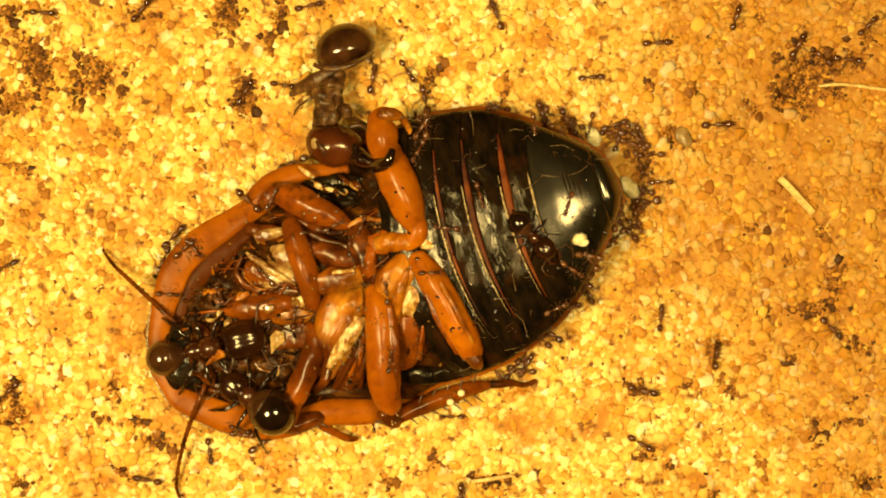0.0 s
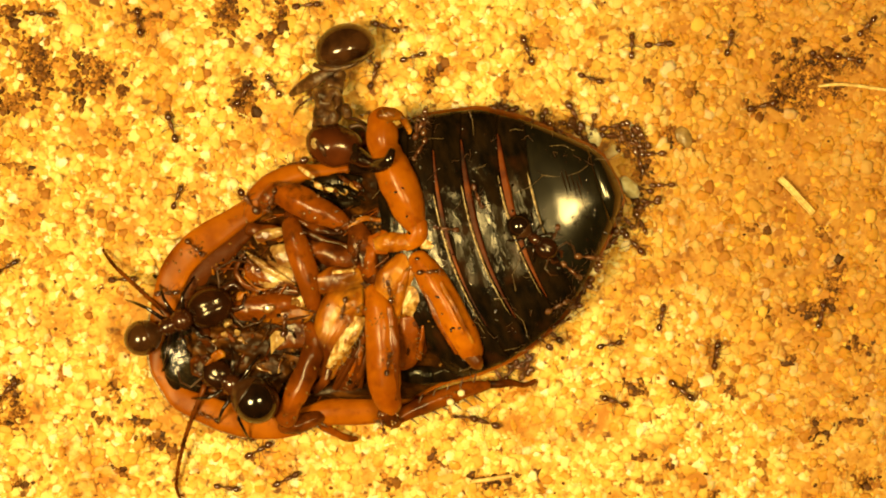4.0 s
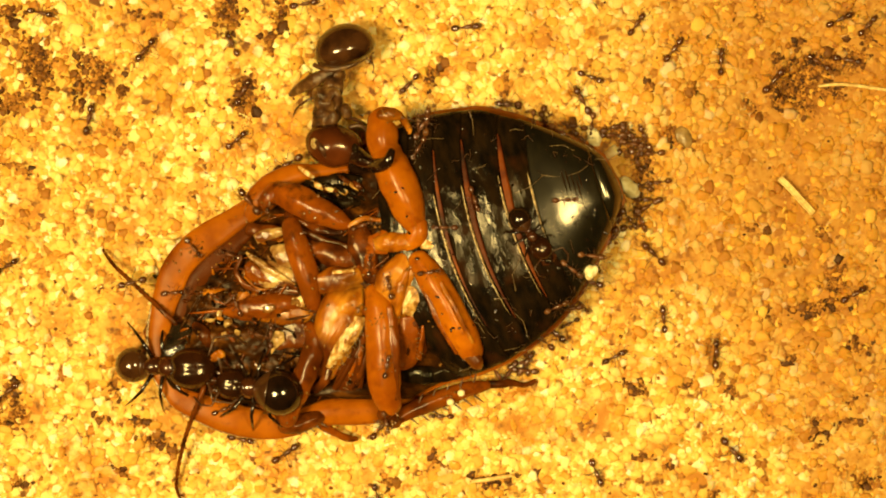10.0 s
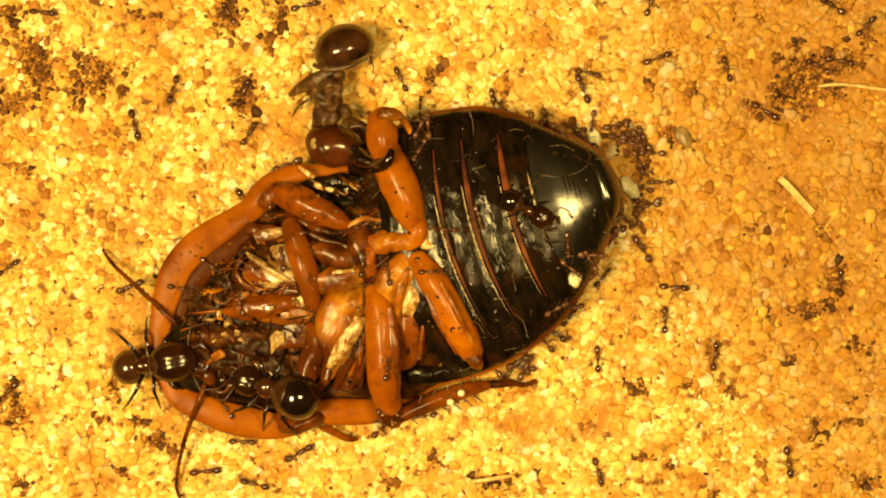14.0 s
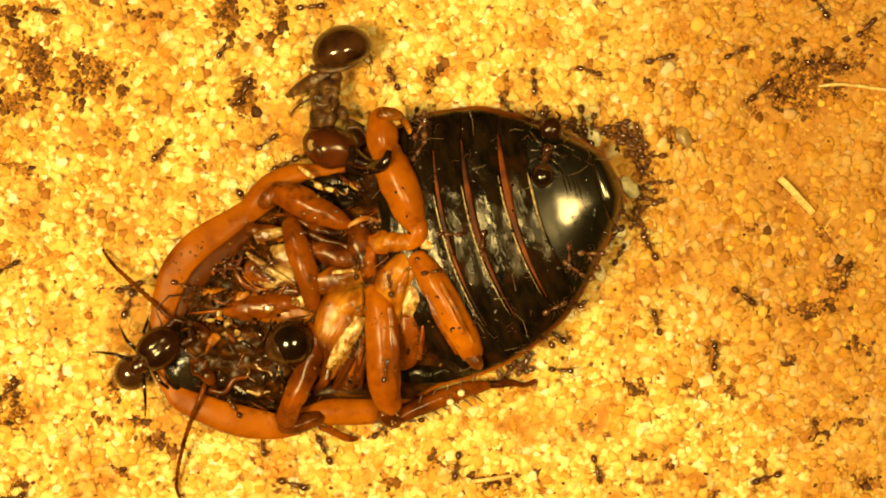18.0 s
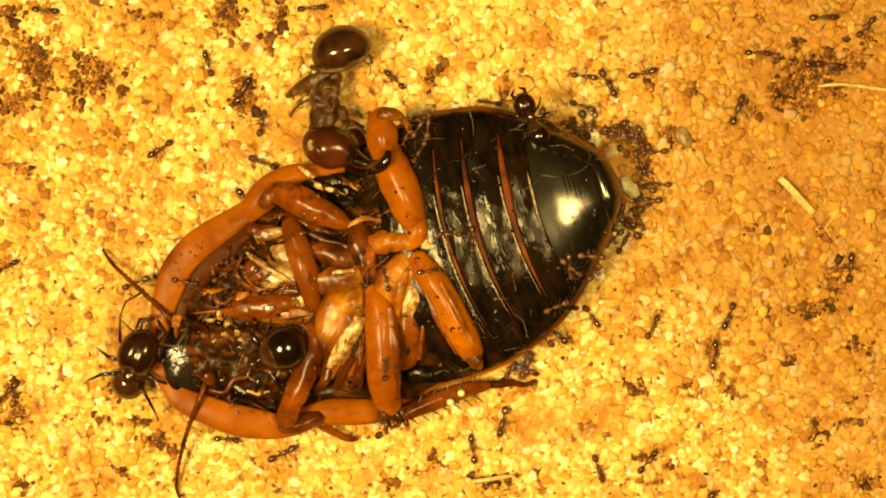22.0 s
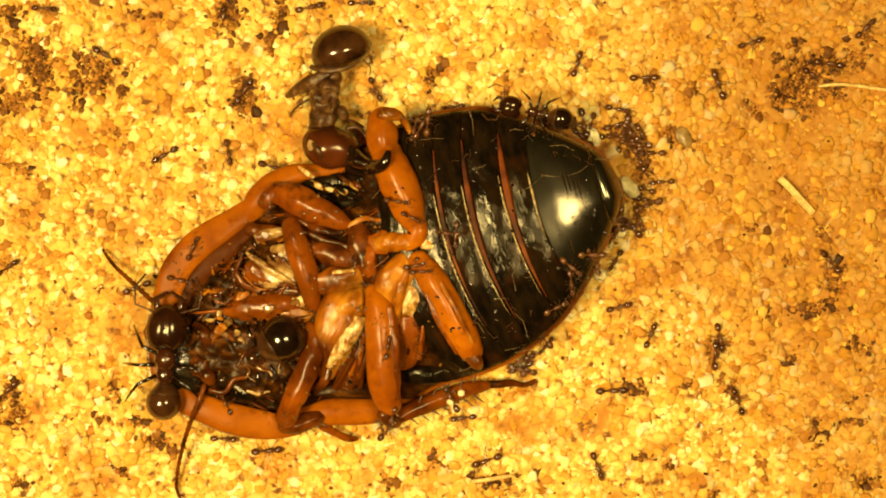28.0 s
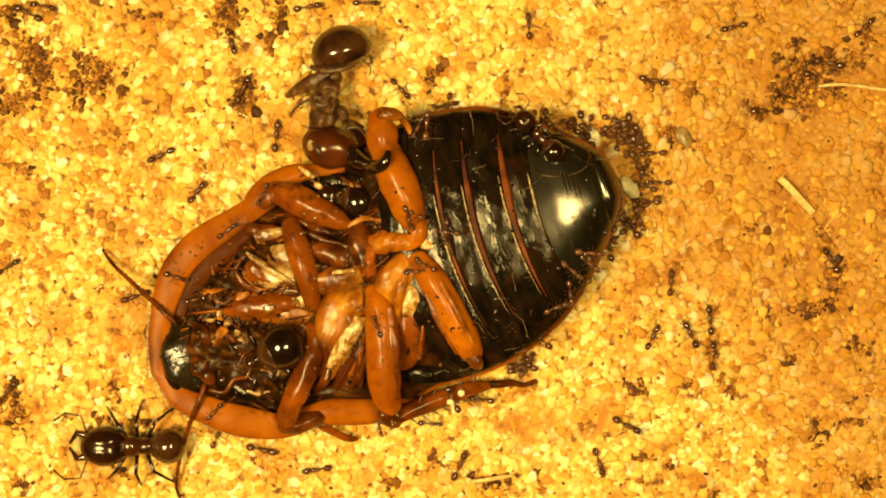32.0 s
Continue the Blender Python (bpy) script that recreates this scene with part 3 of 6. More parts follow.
def abdomen(roach):
    edges = [395, 447, 494, 546, 614, 667]
    for i, (a, b) in enumerate(zip(edges, edges[1:])):
        sternite = part("sternite", belly_strip(a - 6, b, 0.0009, 0, 7, rows=12, cols=64, wave=1.6, swell=5.0), M_BLACK, roach, "black belly plate with fine wrinkles")
        if i:
            reach = [(-0.75, 0.68), (-0.78, 0.72), (-0.80, 0.72), (-0.5, 0.5)][min(3, i - 1)]
            if i < 4:
                wide = [8, 12, 14][i - 1]
                part("streak", belly_strip(b + 1, b + wide, 0.0009, 8.0, 8.0, rows=3, w0=reach[0], w1=reach[1], taper=True), M_STREAK, sternite, "orange-red streak along the joint")
            part("ridge_glint", belly_strip(b - 4.6, b - 0.4, 0.0009, 8.5, 8.0, rows=2, w0=-0.45, w1=reach[1] * (0.95 if i < 4 else 0.4), taper=True), M_EDGE_GLINT, sternite, "rear edge with its glint painted pale")
    part("last_belly_plate", belly_strip(661, 781, 0.0007, 1, 3, rows=26, cols=72, wave=0.5, swell=2.4), M_POLISHED, roach, "polished black plate at the tip of the belly")
    for k, (a, b) in enumerate(((724, -0.30), (731, -0.34), (739, -0.28), (746, -0.22), (752, -0.30))):
        part("crease", belly_strip(a, a + 2.2, 0.0006, 6.4 - 0.6 * k, 6.4 - 0.6 * k, rows=2, cols=14, w0=b - 0.16, w1=b + 0.22 + 0.05 * (k % 2), taper=True), M_BLACK, roach, "fine crease before the tail end")
    part("tail_plate", belly_strip(776, 817, 0.0004, -7, -6, rows=16, cols=56, extra=48, swell=11.0), M_POLISHED, roach, "rounded glossy tail end")
    rng = random.Random(4)
    for _ in range(45):
        s = rng.uniform(430, 800)
        up, lo = half_width(s)
        w = rng.choice((-1, 1)) * rng.uniform(0.55, 0.98)
        w *= up if w < 0 else lo
        a = body_point(s, w, belly_height(s, w) + 3)
        b = a + Vector((rng.uniform(-14, 14), rng.uniform(-14, 14), rng.uniform(5, 20))) * K
        c = b + Vector((rng.uniform(-12, 12), rng.uniform(-12, 12), rng.uniform(0, 8))) * K
        part("bristle", sweep(bmesh.new(), [a, b, c], [0.6, 0.5, 0.25], 4), M_BRISTLE, roach)
    for _ in range(24):
        s = rng.uniform(560, 815) if rng.random() < 0.7 else rng.uniform(430, 560)
        up, lo = half_width(s)
        x = rng.choice((-1, 1, 1)) * rng.uniform(0.35, 0.99)
        w = x * (up if x < 0 else lo)
        turn, n, bend = rng.uniform(0, 6.28), rng.uniform(18, 62), rng.uniform(-0.9, 0.9)
        a = body_point(s, w, belly_height(s, w) + 6)
        b = a + Vector((math.cos(turn), math.sin(turn), 0.35)) * n * 0.5 * K
        c = b + Vector((math.cos(turn + bend), math.sin(turn + bend), 0.0)) * n * 0.5 * K
        part("hair", sweep(bmesh.new(), [a, b, c], [0.55, 0.5, 0.25], 4), M_HAIR, roach)


def thorax(roach):
    """The sunken underside between the rims: wet dark tissue with plates and membranes on it."""
    bm = bmesh.new()
    rows, cols = 60, 50
    grid = []
    for i in range(rows + 1):
        s = -52 + (470 + 52) * i / rows
        up, lo = half_width(s)
        line = []
        for j in range(cols + 1):
            x = -1 + 2 * j / cols
            w = x * ((up if x < 0 else lo) - 4)
            h = belly_height(s, w) * 0.93 - 4 + 9 * noise.noise(Vector((s / 30.0, w / 30.0, 0.4))) + 4 * noise.noise(Vector((s / 12.0, w / 12.0, 2.0)))
            line.append(bm.verts.new(body_point(s, w, max(20, h))))
        grid.append(line)
    for a, b in zip(grid, grid[1:]):
        for k in range(cols):
            bm.faces.new((a[k], b[k], b[k + 1], a[k + 1]))
    bmesh.ops.recalc_face_normals(bm, faces=bm.faces)
    bm.verts.index_update()
    part("thorax_underside", bm, M_FLESH, roach, "wet dark brown opened underside of the thorax")
    # plates and membranes, each a line of (u, v, h, radius)
    def plate(name, line, flat, mat, label):
        part(name, limb(line, 18, flat, 10, rough=5.5, seed=line[0][0], square=0.85), mat, roach, label)

    plate("coxa", [(636, 514, 112, 18), (606, 552, 114, 40), (586, 612, 104, 40), (574, 656, 88, 22)], 0.40, M_AMBER, "broad amber hind coxa")
    def flap(name, edge, other, bulge, mat, label, rough=1.5):
        part(name, sheet(edge, other, bulge, 5.0, 10, rough, edge[0][0]), mat, roach, label)

    flap("membrane", [(628, 560, 126), (606, 590, 128), (588, 620, 122), (577, 650, 108)], [(650, 562, 124), (638, 592, 124), (614, 626, 116), (588, 654, 100)], 7, M_GLINT_PAINT, "side of the coxa with its glitter painted pale", 2.2)
    flap("membrane", [(718, 506, 140), (714, 530, 142), (712, 556, 136)], [(744, 508, 140), (745, 532, 138), (734, 562, 128)], 6, M_GLINT_PAINT, "side of the coxa with its glitter painted pale", 2.2)
    flap("coxa", [(568, 552, 114), (590, 530, 122), (618, 512, 124), (640, 508, 120)], [(580, 590, 112), (604, 572, 122), (632, 556, 126), (645, 548, 120)], 10, M_AMBER, "bright amber crest of the hind coxa", 2.0)
    flap("coxa", [(700, 480, 138), (692, 510, 140), (690, 545, 132), (694, 585, 116)], [(735, 458, 142), (724, 490, 146), (716, 530, 142), (706, 580, 120)], 9, M_AMBER, "bright amber crest of the hind coxa", 2.0)
    # tawny instead of amber, so the coxa's shaded side is coloured in
    flap("coxa", [(700, 566, 124), (698, 600, 116), (700, 640, 102)], [(744, 552, 126), (748, 596, 118), (744, 636, 104)], 7, M_TAWNY, "side of the hind coxa, its shade put into the brown", 2.5)
    flap("coxa", [(600, 650, 104), (594, 672, 94), (584, 694, 80)], [(646, 600, 110), (648, 648, 100), (640, 694, 82)], 4, M_BROWN, "brown ribbed flank below the hip", 3.0)
    flap("coxa", [(660, 424, 136), (688, 412, 143), (722, 414, 146)], [(664, 442, 134), (694, 447, 142), (728, 440, 146)], 9, M_AMBER, "amber hind coxa with a frayed edge", 2.5)
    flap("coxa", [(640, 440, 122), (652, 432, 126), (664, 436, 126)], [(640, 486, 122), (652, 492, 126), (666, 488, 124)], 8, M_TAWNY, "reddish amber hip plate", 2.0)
    flap("coxa", [(580, 486, 120), (605, 476, 124), (634, 474, 120)], [(578, 512, 114), (608, 508, 120), (644, 492, 118)], 8, M_AMBER, "smooth amber middle coxa", 1.5)
    flap("membrane", [(588, 480, 129), (606, 477, 131), (626, 476, 128)], [(588, 486, 129), (608, 484, 131), (628, 481, 128)], 2, M_GLINT_PAINT, "rib with its glitter painted pale")
    flap("membrane", [(480, 446, 108), (490, 434, 110), (514, 432, 112)], [(492, 470, 106), (506, 474, 108), (520, 474, 110)], 6, M_CREAM, "cream membrane window", 2.0)
    flap("membrane", [(446, 454, 102), (466, 462, 106), (494, 480, 108), (524, 502, 108)], [(448, 464, 102), (470, 482, 106), (496, 496, 107), (522, 506, 108)], 5, M_CREAM, "pale cream blade of membrane", 1.2)
    flap("membrane", [(432, 470, 96), (444, 462, 100), (458, 474, 102)], [(434, 492, 95), (456, 502, 99), (482, 502, 102)], 4, M_TAWNY, "amber membrane in a hollow", 2.0)
    flap("membrane", [(448, 416, 96), (468, 406, 100), (500, 402, 100)], [(456, 432, 96), (480, 424, 100), (502, 416, 100)], 5, M_CREAM, "cream membrane below the rim", 2.5)
    flap("plate", [(384, 546, 80), (430, 526, 92), (480, 518, 98), (544, 526, 100)], [(388, 558, 78), (432, 568, 88), (490, 566, 96), (540, 548, 98)], 17, M_TAWNY, "glossy amber front coxa", 3.0)
    # two small wet sheets added where bright glints sit on the coxa
    flap("membrane", [(464, 544, 117), (474, 540, 119), (486, 540, 118)], [(466, 553, 116), (476, 554, 118), (487, 548, 117)], 2, M_WET, "bright glint shaped as a small wet sheet")
    flap("membrane", [(516, 532, 117), (522, 529, 118), (530, 531, 117)], [(515, 540, 116), (524, 540, 117), (531, 537, 116)], 2, M_WET, "bright glint shaped as a small wet sheet")
    flap("scrap", [(478, 596, 104), (488, 586, 108), (502, 588, 108)], [(480, 628, 100), (490, 616, 106), (504, 604, 106)], 4, M_CREAM, "torn tan flap of tissue", 3.0)
    flap("scrap", [(336, 638, 92), (350, 628, 96), (366, 636, 94)], [(340, 664, 92), (356, 668, 96), (372, 658, 92)], 8, M_RUST, "reddish mouthpart", 4.0)
    flap("hip_plate", [(646, 512, 128), (664, 502, 134), (684, 512, 132)], [(650, 566, 136), (668, 572, 142), (692, 566, 136)], 8, M_TAWNY, "reddish amber hip joint", 1.5)
    for k, line in enumerate(([(640, 610, 112), (624, 646, 106), (606, 684, 88)], [(648, 622, 110), (636, 656, 102), (622, 690, 86)], [(622, 632, 114), (604, 664, 104), (588, 690, 88)],
                              [(746, 574, 134), (742, 604, 128), (736, 636, 114)], [(724, 592, 124), (718, 622, 114), (712, 650, 98)])):
        flap("fold", line, [(u + 9, v + 3, h - 5) for u, v, h in line], 4, (M_TAWNY, M_RUST, M_BROWN)[k % 3], "")
    plate("coxa", [(735, 462, 132, 20), (705, 485, 134, 32), (694, 525, 128, 30), (700, 560, 112, 20)], 0.55, M_AMBER, "amber hind coxa")
    plate("coxa", [(560, 505, 112, 16), (598, 494, 116, 22), (640, 486, 112, 12)], 0.6, M_AMBER, "amber middle coxa")
    plate("coxa", [(656, 432, 124, 16), (686, 428, 128, 22), (722, 424, 122, 14)], 0.35, M_TAWNY, "amber hind coxa")
    plate("coxa", [(628, 395, 110, 14), (640, 430, 116, 24), (652, 470, 116, 18), (660, 500, 114, 14)], 0.6, M_RUST, "brown hip plate")
    plate("coxa", [(425, 528, 92, 14), (470, 545, 94, 27), (522, 552, 100, 25), (550, 545, 100, 12)], 0.3, M_AMBER, "amber front coxa")
    plate("membrane", [(470, 540, 103, 4), (488, 545, 105, 8), (500, 540, 103, 4)], 0.5, M_GLINT_PAINT, "")
    plate("membrane", [(520, 532, 107, 4), (535, 534, 109, 8), (546, 530, 106, 4)], 0.5, M_GLINT_PAINT, "")
    plate("membrane", [(440, 470, 92, 10), (470, 484, 96, 22), (520, 492, 100, 14), (540, 500, 100, 6)], 0.25, M_CREAM, "brownish cream membrane")
    plate("coxa", [(490, 604, 96, 16), (522, 592, 98, 24), (552, 600, 98, 16)], 0.3, M_RUST, "amber front coxa")
    plate("coxa", [(548, 440, 104, 14), (590, 452, 108, 22), (640, 462, 108, 14)], 0.55, M_RUST, "brown middle coxa")
    # the shade on this coxa is in its darker material
    plate("coxa", [(655, 545, 116, 16), (690, 600, 112, 28), (720, 640, 100, 24)], 0.45, M_TAWNY, "brown coxa, its shade put into the colour")
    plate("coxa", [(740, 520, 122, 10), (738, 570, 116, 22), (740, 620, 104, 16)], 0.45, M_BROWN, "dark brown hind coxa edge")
    plate("membrane", [(480, 436, 92, 6), (500, 448, 98, 15), (528, 466, 100, 8)], 0.5, M_CREAM, "cream membrane fold")
    plate("membrane", [(436, 450, 90, 3), (470, 470, 98, 7), (520, 495, 100, 4)], 0.6, M_CREAM, "cream membrane rib")
    plate("membrane", [(432, 480, 86, 7), (450, 494, 90, 12), (480, 502, 92, 5)], 0.5, M_CREAM, "cream membrane fold")
    plate("membrane", [(362, 518, 76, 6), (380, 522, 78, 11), (396, 516, 76, 5)], 0.5, M_AMBER, "brown fat tissue")
    plate("membrane", [(398, 537, 80, 4), (420, 547, 84, 8), (440, 551, 84, 4)], 0.5, M_AMBER, "brown fat tissue")
    plate("membrane", [(440, 405, 84, 10), (478, 412, 92, 14), (505, 408, 92, 8)], 0.6, M_RUST, "glossy brown neck plate")
    plate("rib", [(425, 452, 90, 3), (420, 485, 92, 4), (445, 512, 94, 4), (520, 516, 98, 4), (545, 524, 100, 3)], 0.9, M_RUST, "")
    plate("rib", [(448, 505, 94, 3), (500, 512, 98, 4), (545, 505, 100, 3)], 0.9, M_RUST, "")
    plate("rib", [(405, 520, 86, 3), (430, 540, 92, 4), (455, 575, 92, 3)], 0.9, M_RUST, "")
    plate("rib", [(618, 400, 118, 4), (650, 388, 124, 5), (690, 394, 124, 4)], 0.9, M_AMBER, "")
    plate("rib", [(505, 380, 98, 5), (560, 405, 106, 7), (605, 412, 110, 5)], 0.8, M_RUST, "")
    plate("rib", [(510, 392, 96, 5), (570, 425, 104, 7), (615, 438, 110, 5)], 0.8, M_RUST, "")
    plate("rib", [(590, 640, 98, 6), (575, 670, 92, 9), (560, 690, 84, 6)], 0.7, M_RUST, "")
    plate("rib", [(635, 590, 104, 3), (615, 640, 100, 5), (600, 675, 90, 4)], 0.8, M_RUST, "")
    plate("rib", [(648, 595, 104, 3), (632, 640, 100, 5), (622, 680, 90, 4)], 0.8, M_BLACK, "")
    plate("plate", [(540, 330, 80, 8), (590, 322, 84, 13), (640, 322, 88, 12)], 0.6, M_BLACK, "black side plate")
    plate("plate", [(565, 352, 84, 6), (600, 360, 88, 10), (640, 358, 90, 8)], 0.6, M_BLACK, "black side plate")
    plate("plate", [(730, 432, 138, 8), (758, 426, 145, 15), (790, 438, 147, 8)], 0.3, M_GLINT_PAINT, "first belly plate with its glint painted pale")
    plate("plate", [(715, 665, 84, 12), (760, 665, 86, 16), (830, 655, 82, 10)], 0.5, M_BLACK, "black belly margin")
    plate("plate", [(560, 690, 72, 10), (620, 690, 76, 14), (680, 690, 76, 10)], 0.5, M_FLESH, "")
    part("torn_tissue", blob(P(412, 618, 74), (88, 60, 24), 10, 0, 5, 9, 5, 1300), M_FLESH, roach, "wet dark lump of torn tissue")
    part("torn_tissue", blob(P(470, 662, 76), (52, 34, 22), 35, 0, 5, 8, 8, 1500), M_FLESH, roach, "wet dark lump of torn tissue")
    part("torn_tissue", blob(P(372, 545, 70), (40, 30, 18), 60, 0, 4, 10, 11, 1700), M_FLESH, roach, "wet dark lump of torn tissue")
    for line in ([(432, 640, 94, 1.0), (444, 652, 97, 1.6), (440, 664, 97, 1.4), (452, 676, 96, 1.0)], [(448, 640, 96, 1.0), (462, 656, 98, 1.6), (476, 660, 98, 1.5), (480, 674, 96, 1.0)],
                 [(486, 668, 94, 1.5), (494, 656, 97, 2.2), (500, 640, 98, 1.5)], [(436, 690, 92, 2.0), (456, 698, 92, 3.0), (476, 694, 90, 2.0)]):
        plate("fold", line, 0.8, M_CREAM, "pale glistening thread of tissue")
    for u, v, r, turn in ((372, 566, 9, 20), (388, 556, 7, 70), (404, 572, 10, 40), (398, 592, 8, 10), (420, 588, 7, 120), (360, 590, 8, 60), (380, 604, 6, 30), (428, 604, 8, 150)):
        part("scrap", blob(P(u, v, belly_height((u - 330) * AX.x + (v - 610) * AX.y, (u - 330) * NX.x + (v - 610) * NX.y) * 0.93 + 9), (r, r * 0.6, r * 0.5), turn, 15, 3, 4, u, 2600), M_CREAM, roach, "tan crumb of torn tissue")
    # folds of a membrane round an oval hollow, and the fan of ribs below the hip
    for k in range(9):
        a = (452 + 5 * k, 506 - 3.4 * k)
        plate("fold", [(a[0] - 18, a[1] - 16 - k, 92, 1.6), (a[0], a[1], 99, 2.6), (a[0] + 30, a[1] + 6, 99, 1.6)], 0.8, (M_AMBER, M_RUST, M_CREAM)[k % 3], "")
    for k in range(8):
        b = radians(98 + 6.5 * k)
        plate("fold", [(648 + 18 * math.cos(b), 560 + 18 * math.sin(b), 114, 2), (648 + 70 * math.cos(b), 560 + 70 * math.sin(b), 108, 3.4), (648 + 122 * math.cos(b), 560 + 122 * math.sin(b), 92, 1.6)], 0.7, (M_TAWNY, M_RUST, M_BROWN)[k % 3], "")
    for k in range(22):
        u, v = 530 + 5.5 * k, 312 + 62 * noise.noise(Vector((k * 0.7, 0, 0))) + 24
        plate("fold", [(u - 12, v - 8, 88, 2), (u, v, 98, 4.5), (u + 14, v + 9, 92, 2)], 0.7, (M_BLACK, M_BLACK, M_GLINT_PAINT, M_RUST)[k % 4], "")
    rng = random.Random(9)
    for k in range(120):
        s, w, turn = rng.uniform(20, 400), rng.uniform(-165, 165), rng.uniform(-0.9, 0.9)
        n = rng.uniform(16, 44)
        line = []
        for q in (-1, 0, 1):
            x, y = s + q * n * math.cos(turn), w + q * n * math.sin(turn) + (4 if q == 0 else 0) * rng.uniform(-1, 1)
            c = (330 + AX.x * x + NX.x * y, 610 + AX.y * x + NX.y * y)
            line.append((c[0], c[1], belly_height(x, y) * 0.93 + rng.uniform(-1, 7) + (3 if q == 0 else 0), rng.uniform(1.2, 3.0) if q == 0 else 0.9))
        part("fibre", limb(line, 7, 0.8, 4, rough=1.5, seed=k), rng.choice((M_RUST, M_RUST, M_FLESH, M_TAWNY, M_FLESH) if w < 0 else (M_RUST, M_FLESH, M_FLESH, M_BLACK)), roach)
    for k in range(210):
        s, w = rng.uniform(-10, 240), rng.uniform(-130, 150)
        c = body_point(s, w, belly_height(s, w) * 0.93 + rng.uniform(-2, 9))
        mat = rng.choice((M_FLESH, M_FLESH, M_FLESH, M_RUST, M_RUST, M_BLACK, M_AMBER if w < -20 else M_FLESH))
        part("scrap", blob(c, (rng.uniform(3, 10), rng.uniform(1.5, 4.5), rng.uniform(1.5, 4)), rng.uniform(0, 180), rng.uniform(-30, 30), 2, 3.0, k, 2500), mat, roach)


def pronotum(roach):
    rim = [(455, 362, 58, 18), (414, 390, 66, 21), (366, 422, 70, 26), (319, 466, 70, 26), (297, 518, 70, 24), (285, 566, 70, 20), (279, 610, 69, 17), (284, 654, 69, 17),
           (316, 702, 69, 20), (370, 728, 69, 25), (430, 746, 68, 27), (490, 755, 64, 22), (540, 752, 58, 14)]
    part("pronotum", limb(rim, 20, 0.30, 6, rough=1.5, square=0.8), M_RIM, roach, "broad smooth orange rim of the neck shield")
    # dark brown strip in place of the soft shade inside the rim
    part("inner_rim_shade", limb([(440, 404, 60, 14), (396, 446, 62, 20), (352, 488, 62, 21), (330, 532, 62, 18), (314, 572, 60, 14)], 16, 0.4, 6, rough=3.0), M_BROWN, roach, "inner side of the rim, its soft shade painted dark brown")
    # thin pale line drawn as the highlight on the rim's outer edge
    part("rim_highlight", limb([(440, 366, 58, 2), (395, 384, 66, 2.5), (345, 412, 70, 2.5), (300, 462, 70, 2.5), (276, 520, 70, 2.5), (263, 570, 70, 2.5), (261, 610, 70, 2.5),
                           (267, 655, 70, 2.5), (300, 712, 70, 2.5), (355, 748, 69, 2.5), (425, 772, 66, 2.5), (490, 775, 60, 2)], 6, 1, 5), M_EDGE_GLINT, roach, "thin outer edge, its highlight painted pale")
    part("wing_margin", limb([(436, 384, 60, 16), (468, 346, 66, 27), (508, 314, 66, 20), (560, 303, 64, 13), (615, 300, 62, 8)], 14, 0.55, 6, rough=1.0), M_RIM, roach, "orange side margin of the wing cover")
    part("wing_margin", limb([(512, 746, 54, 14), (580, 730, 58, 23), (640, 729, 58, 23), (700, 724, 56, 18), (740, 714, 50, 8)], 14, 0.55, 6, rough=1.0), M_RIM, roach, "orange side margin of the wing cover")


def head(roach):
    h = part("head", limb([(318, 582, 68, 22), (320, 618, 76, 36), (326, 655, 74, 32), (344, 680, 66, 18)], 16, 0.36, 6, rough=4.0), M_FACE, roach, "glossy bumpy black face")
    part("eye", blob(P(306, 668, 70), (13, 26, 10), 25), M_BLACK, h)
    part("mouthpart", limb([(345, 575, 84, 8), (362, 592, 90, 13), (372, 612, 88, 8)], 10, 0.7, 4, 2, 3), M_RUST, h)
    part("mouthpart", limb([(352, 655, 86, 10), (366, 664, 92, 15), (376, 678, 88, 9)], 10, 0.7, 4, 2, 4), M_RUST, h, "reddish mouthpart")
    for k, (u, v, r) in enumerate(((385, 640, 20), (402, 668, 17), (420, 640, 18), (392, 610, 16), (430, 690, 20), (410, 600, 15), (455, 660, 18), (450, 610, 14), (470, 640, 12))):
        part("mouthpart", blob(P(u, v, 78), (r * 1.4, r, 12), k * 37, 0, 3, 4, k), (M_FLESH, M_BLACK, M_RUST)[k % 3], h)
    palp = [(380, 600, 88, 5), (400, 590, 94, 5), (415, 605, 94, 4.5), (432, 622, 92, 4), (420, 650, 90, 4)]
    part("palp", limb(palp, 8, 1, 4), M_RUST, h)
    part("palp", limb([(372, 690, 84, 5), (398, 694, 88, 5), (414, 672, 92, 4.5), (436, 668, 92, 4)], 8, 1, 4), M_RUST, h)
    for line in ([(312, 574, 84, 5.0), (285, 548, 86, 4.5), (255, 520, 70, 4.2), (225, 492, 52, 4.0), (200, 468, 34, 3.4), (182, 442, 16, 2.6)],
                 [(362, 682, 84, 5.0), (352, 710, 88, 4.6), (338, 745, 74, 4.4), (325, 785, 46, 4.0), (316, 825, 26, 3.6), (312, 860, 14, 3.2), (320, 886, 9, 2.4)]):
        pts = smooth_line(line, 8)
        bm = sweep(bmesh.new(), [P(*p[:3]) for p in pts], [p[3] * (1.15 if i % 2 else 0.85) for i, p in enumerate(pts)], 7)
        part("antenna", bm, M_RUST, roach, "slender ringed brown antenna")


def leg(roach, name, segments, label):
    """A leg as its own part, with its joints and spines under it."""
    first = None
    for kind, line, flat, mat in segments:
        ob = part(kind if first else name, limb(line, 20, flat, 8, rough=2.6, seed=len(kind), square=1.3 if kind in ("femur", "tibia") else 1.0), mat, first or roach, label if not first else "")
        first = first or ob
    return first


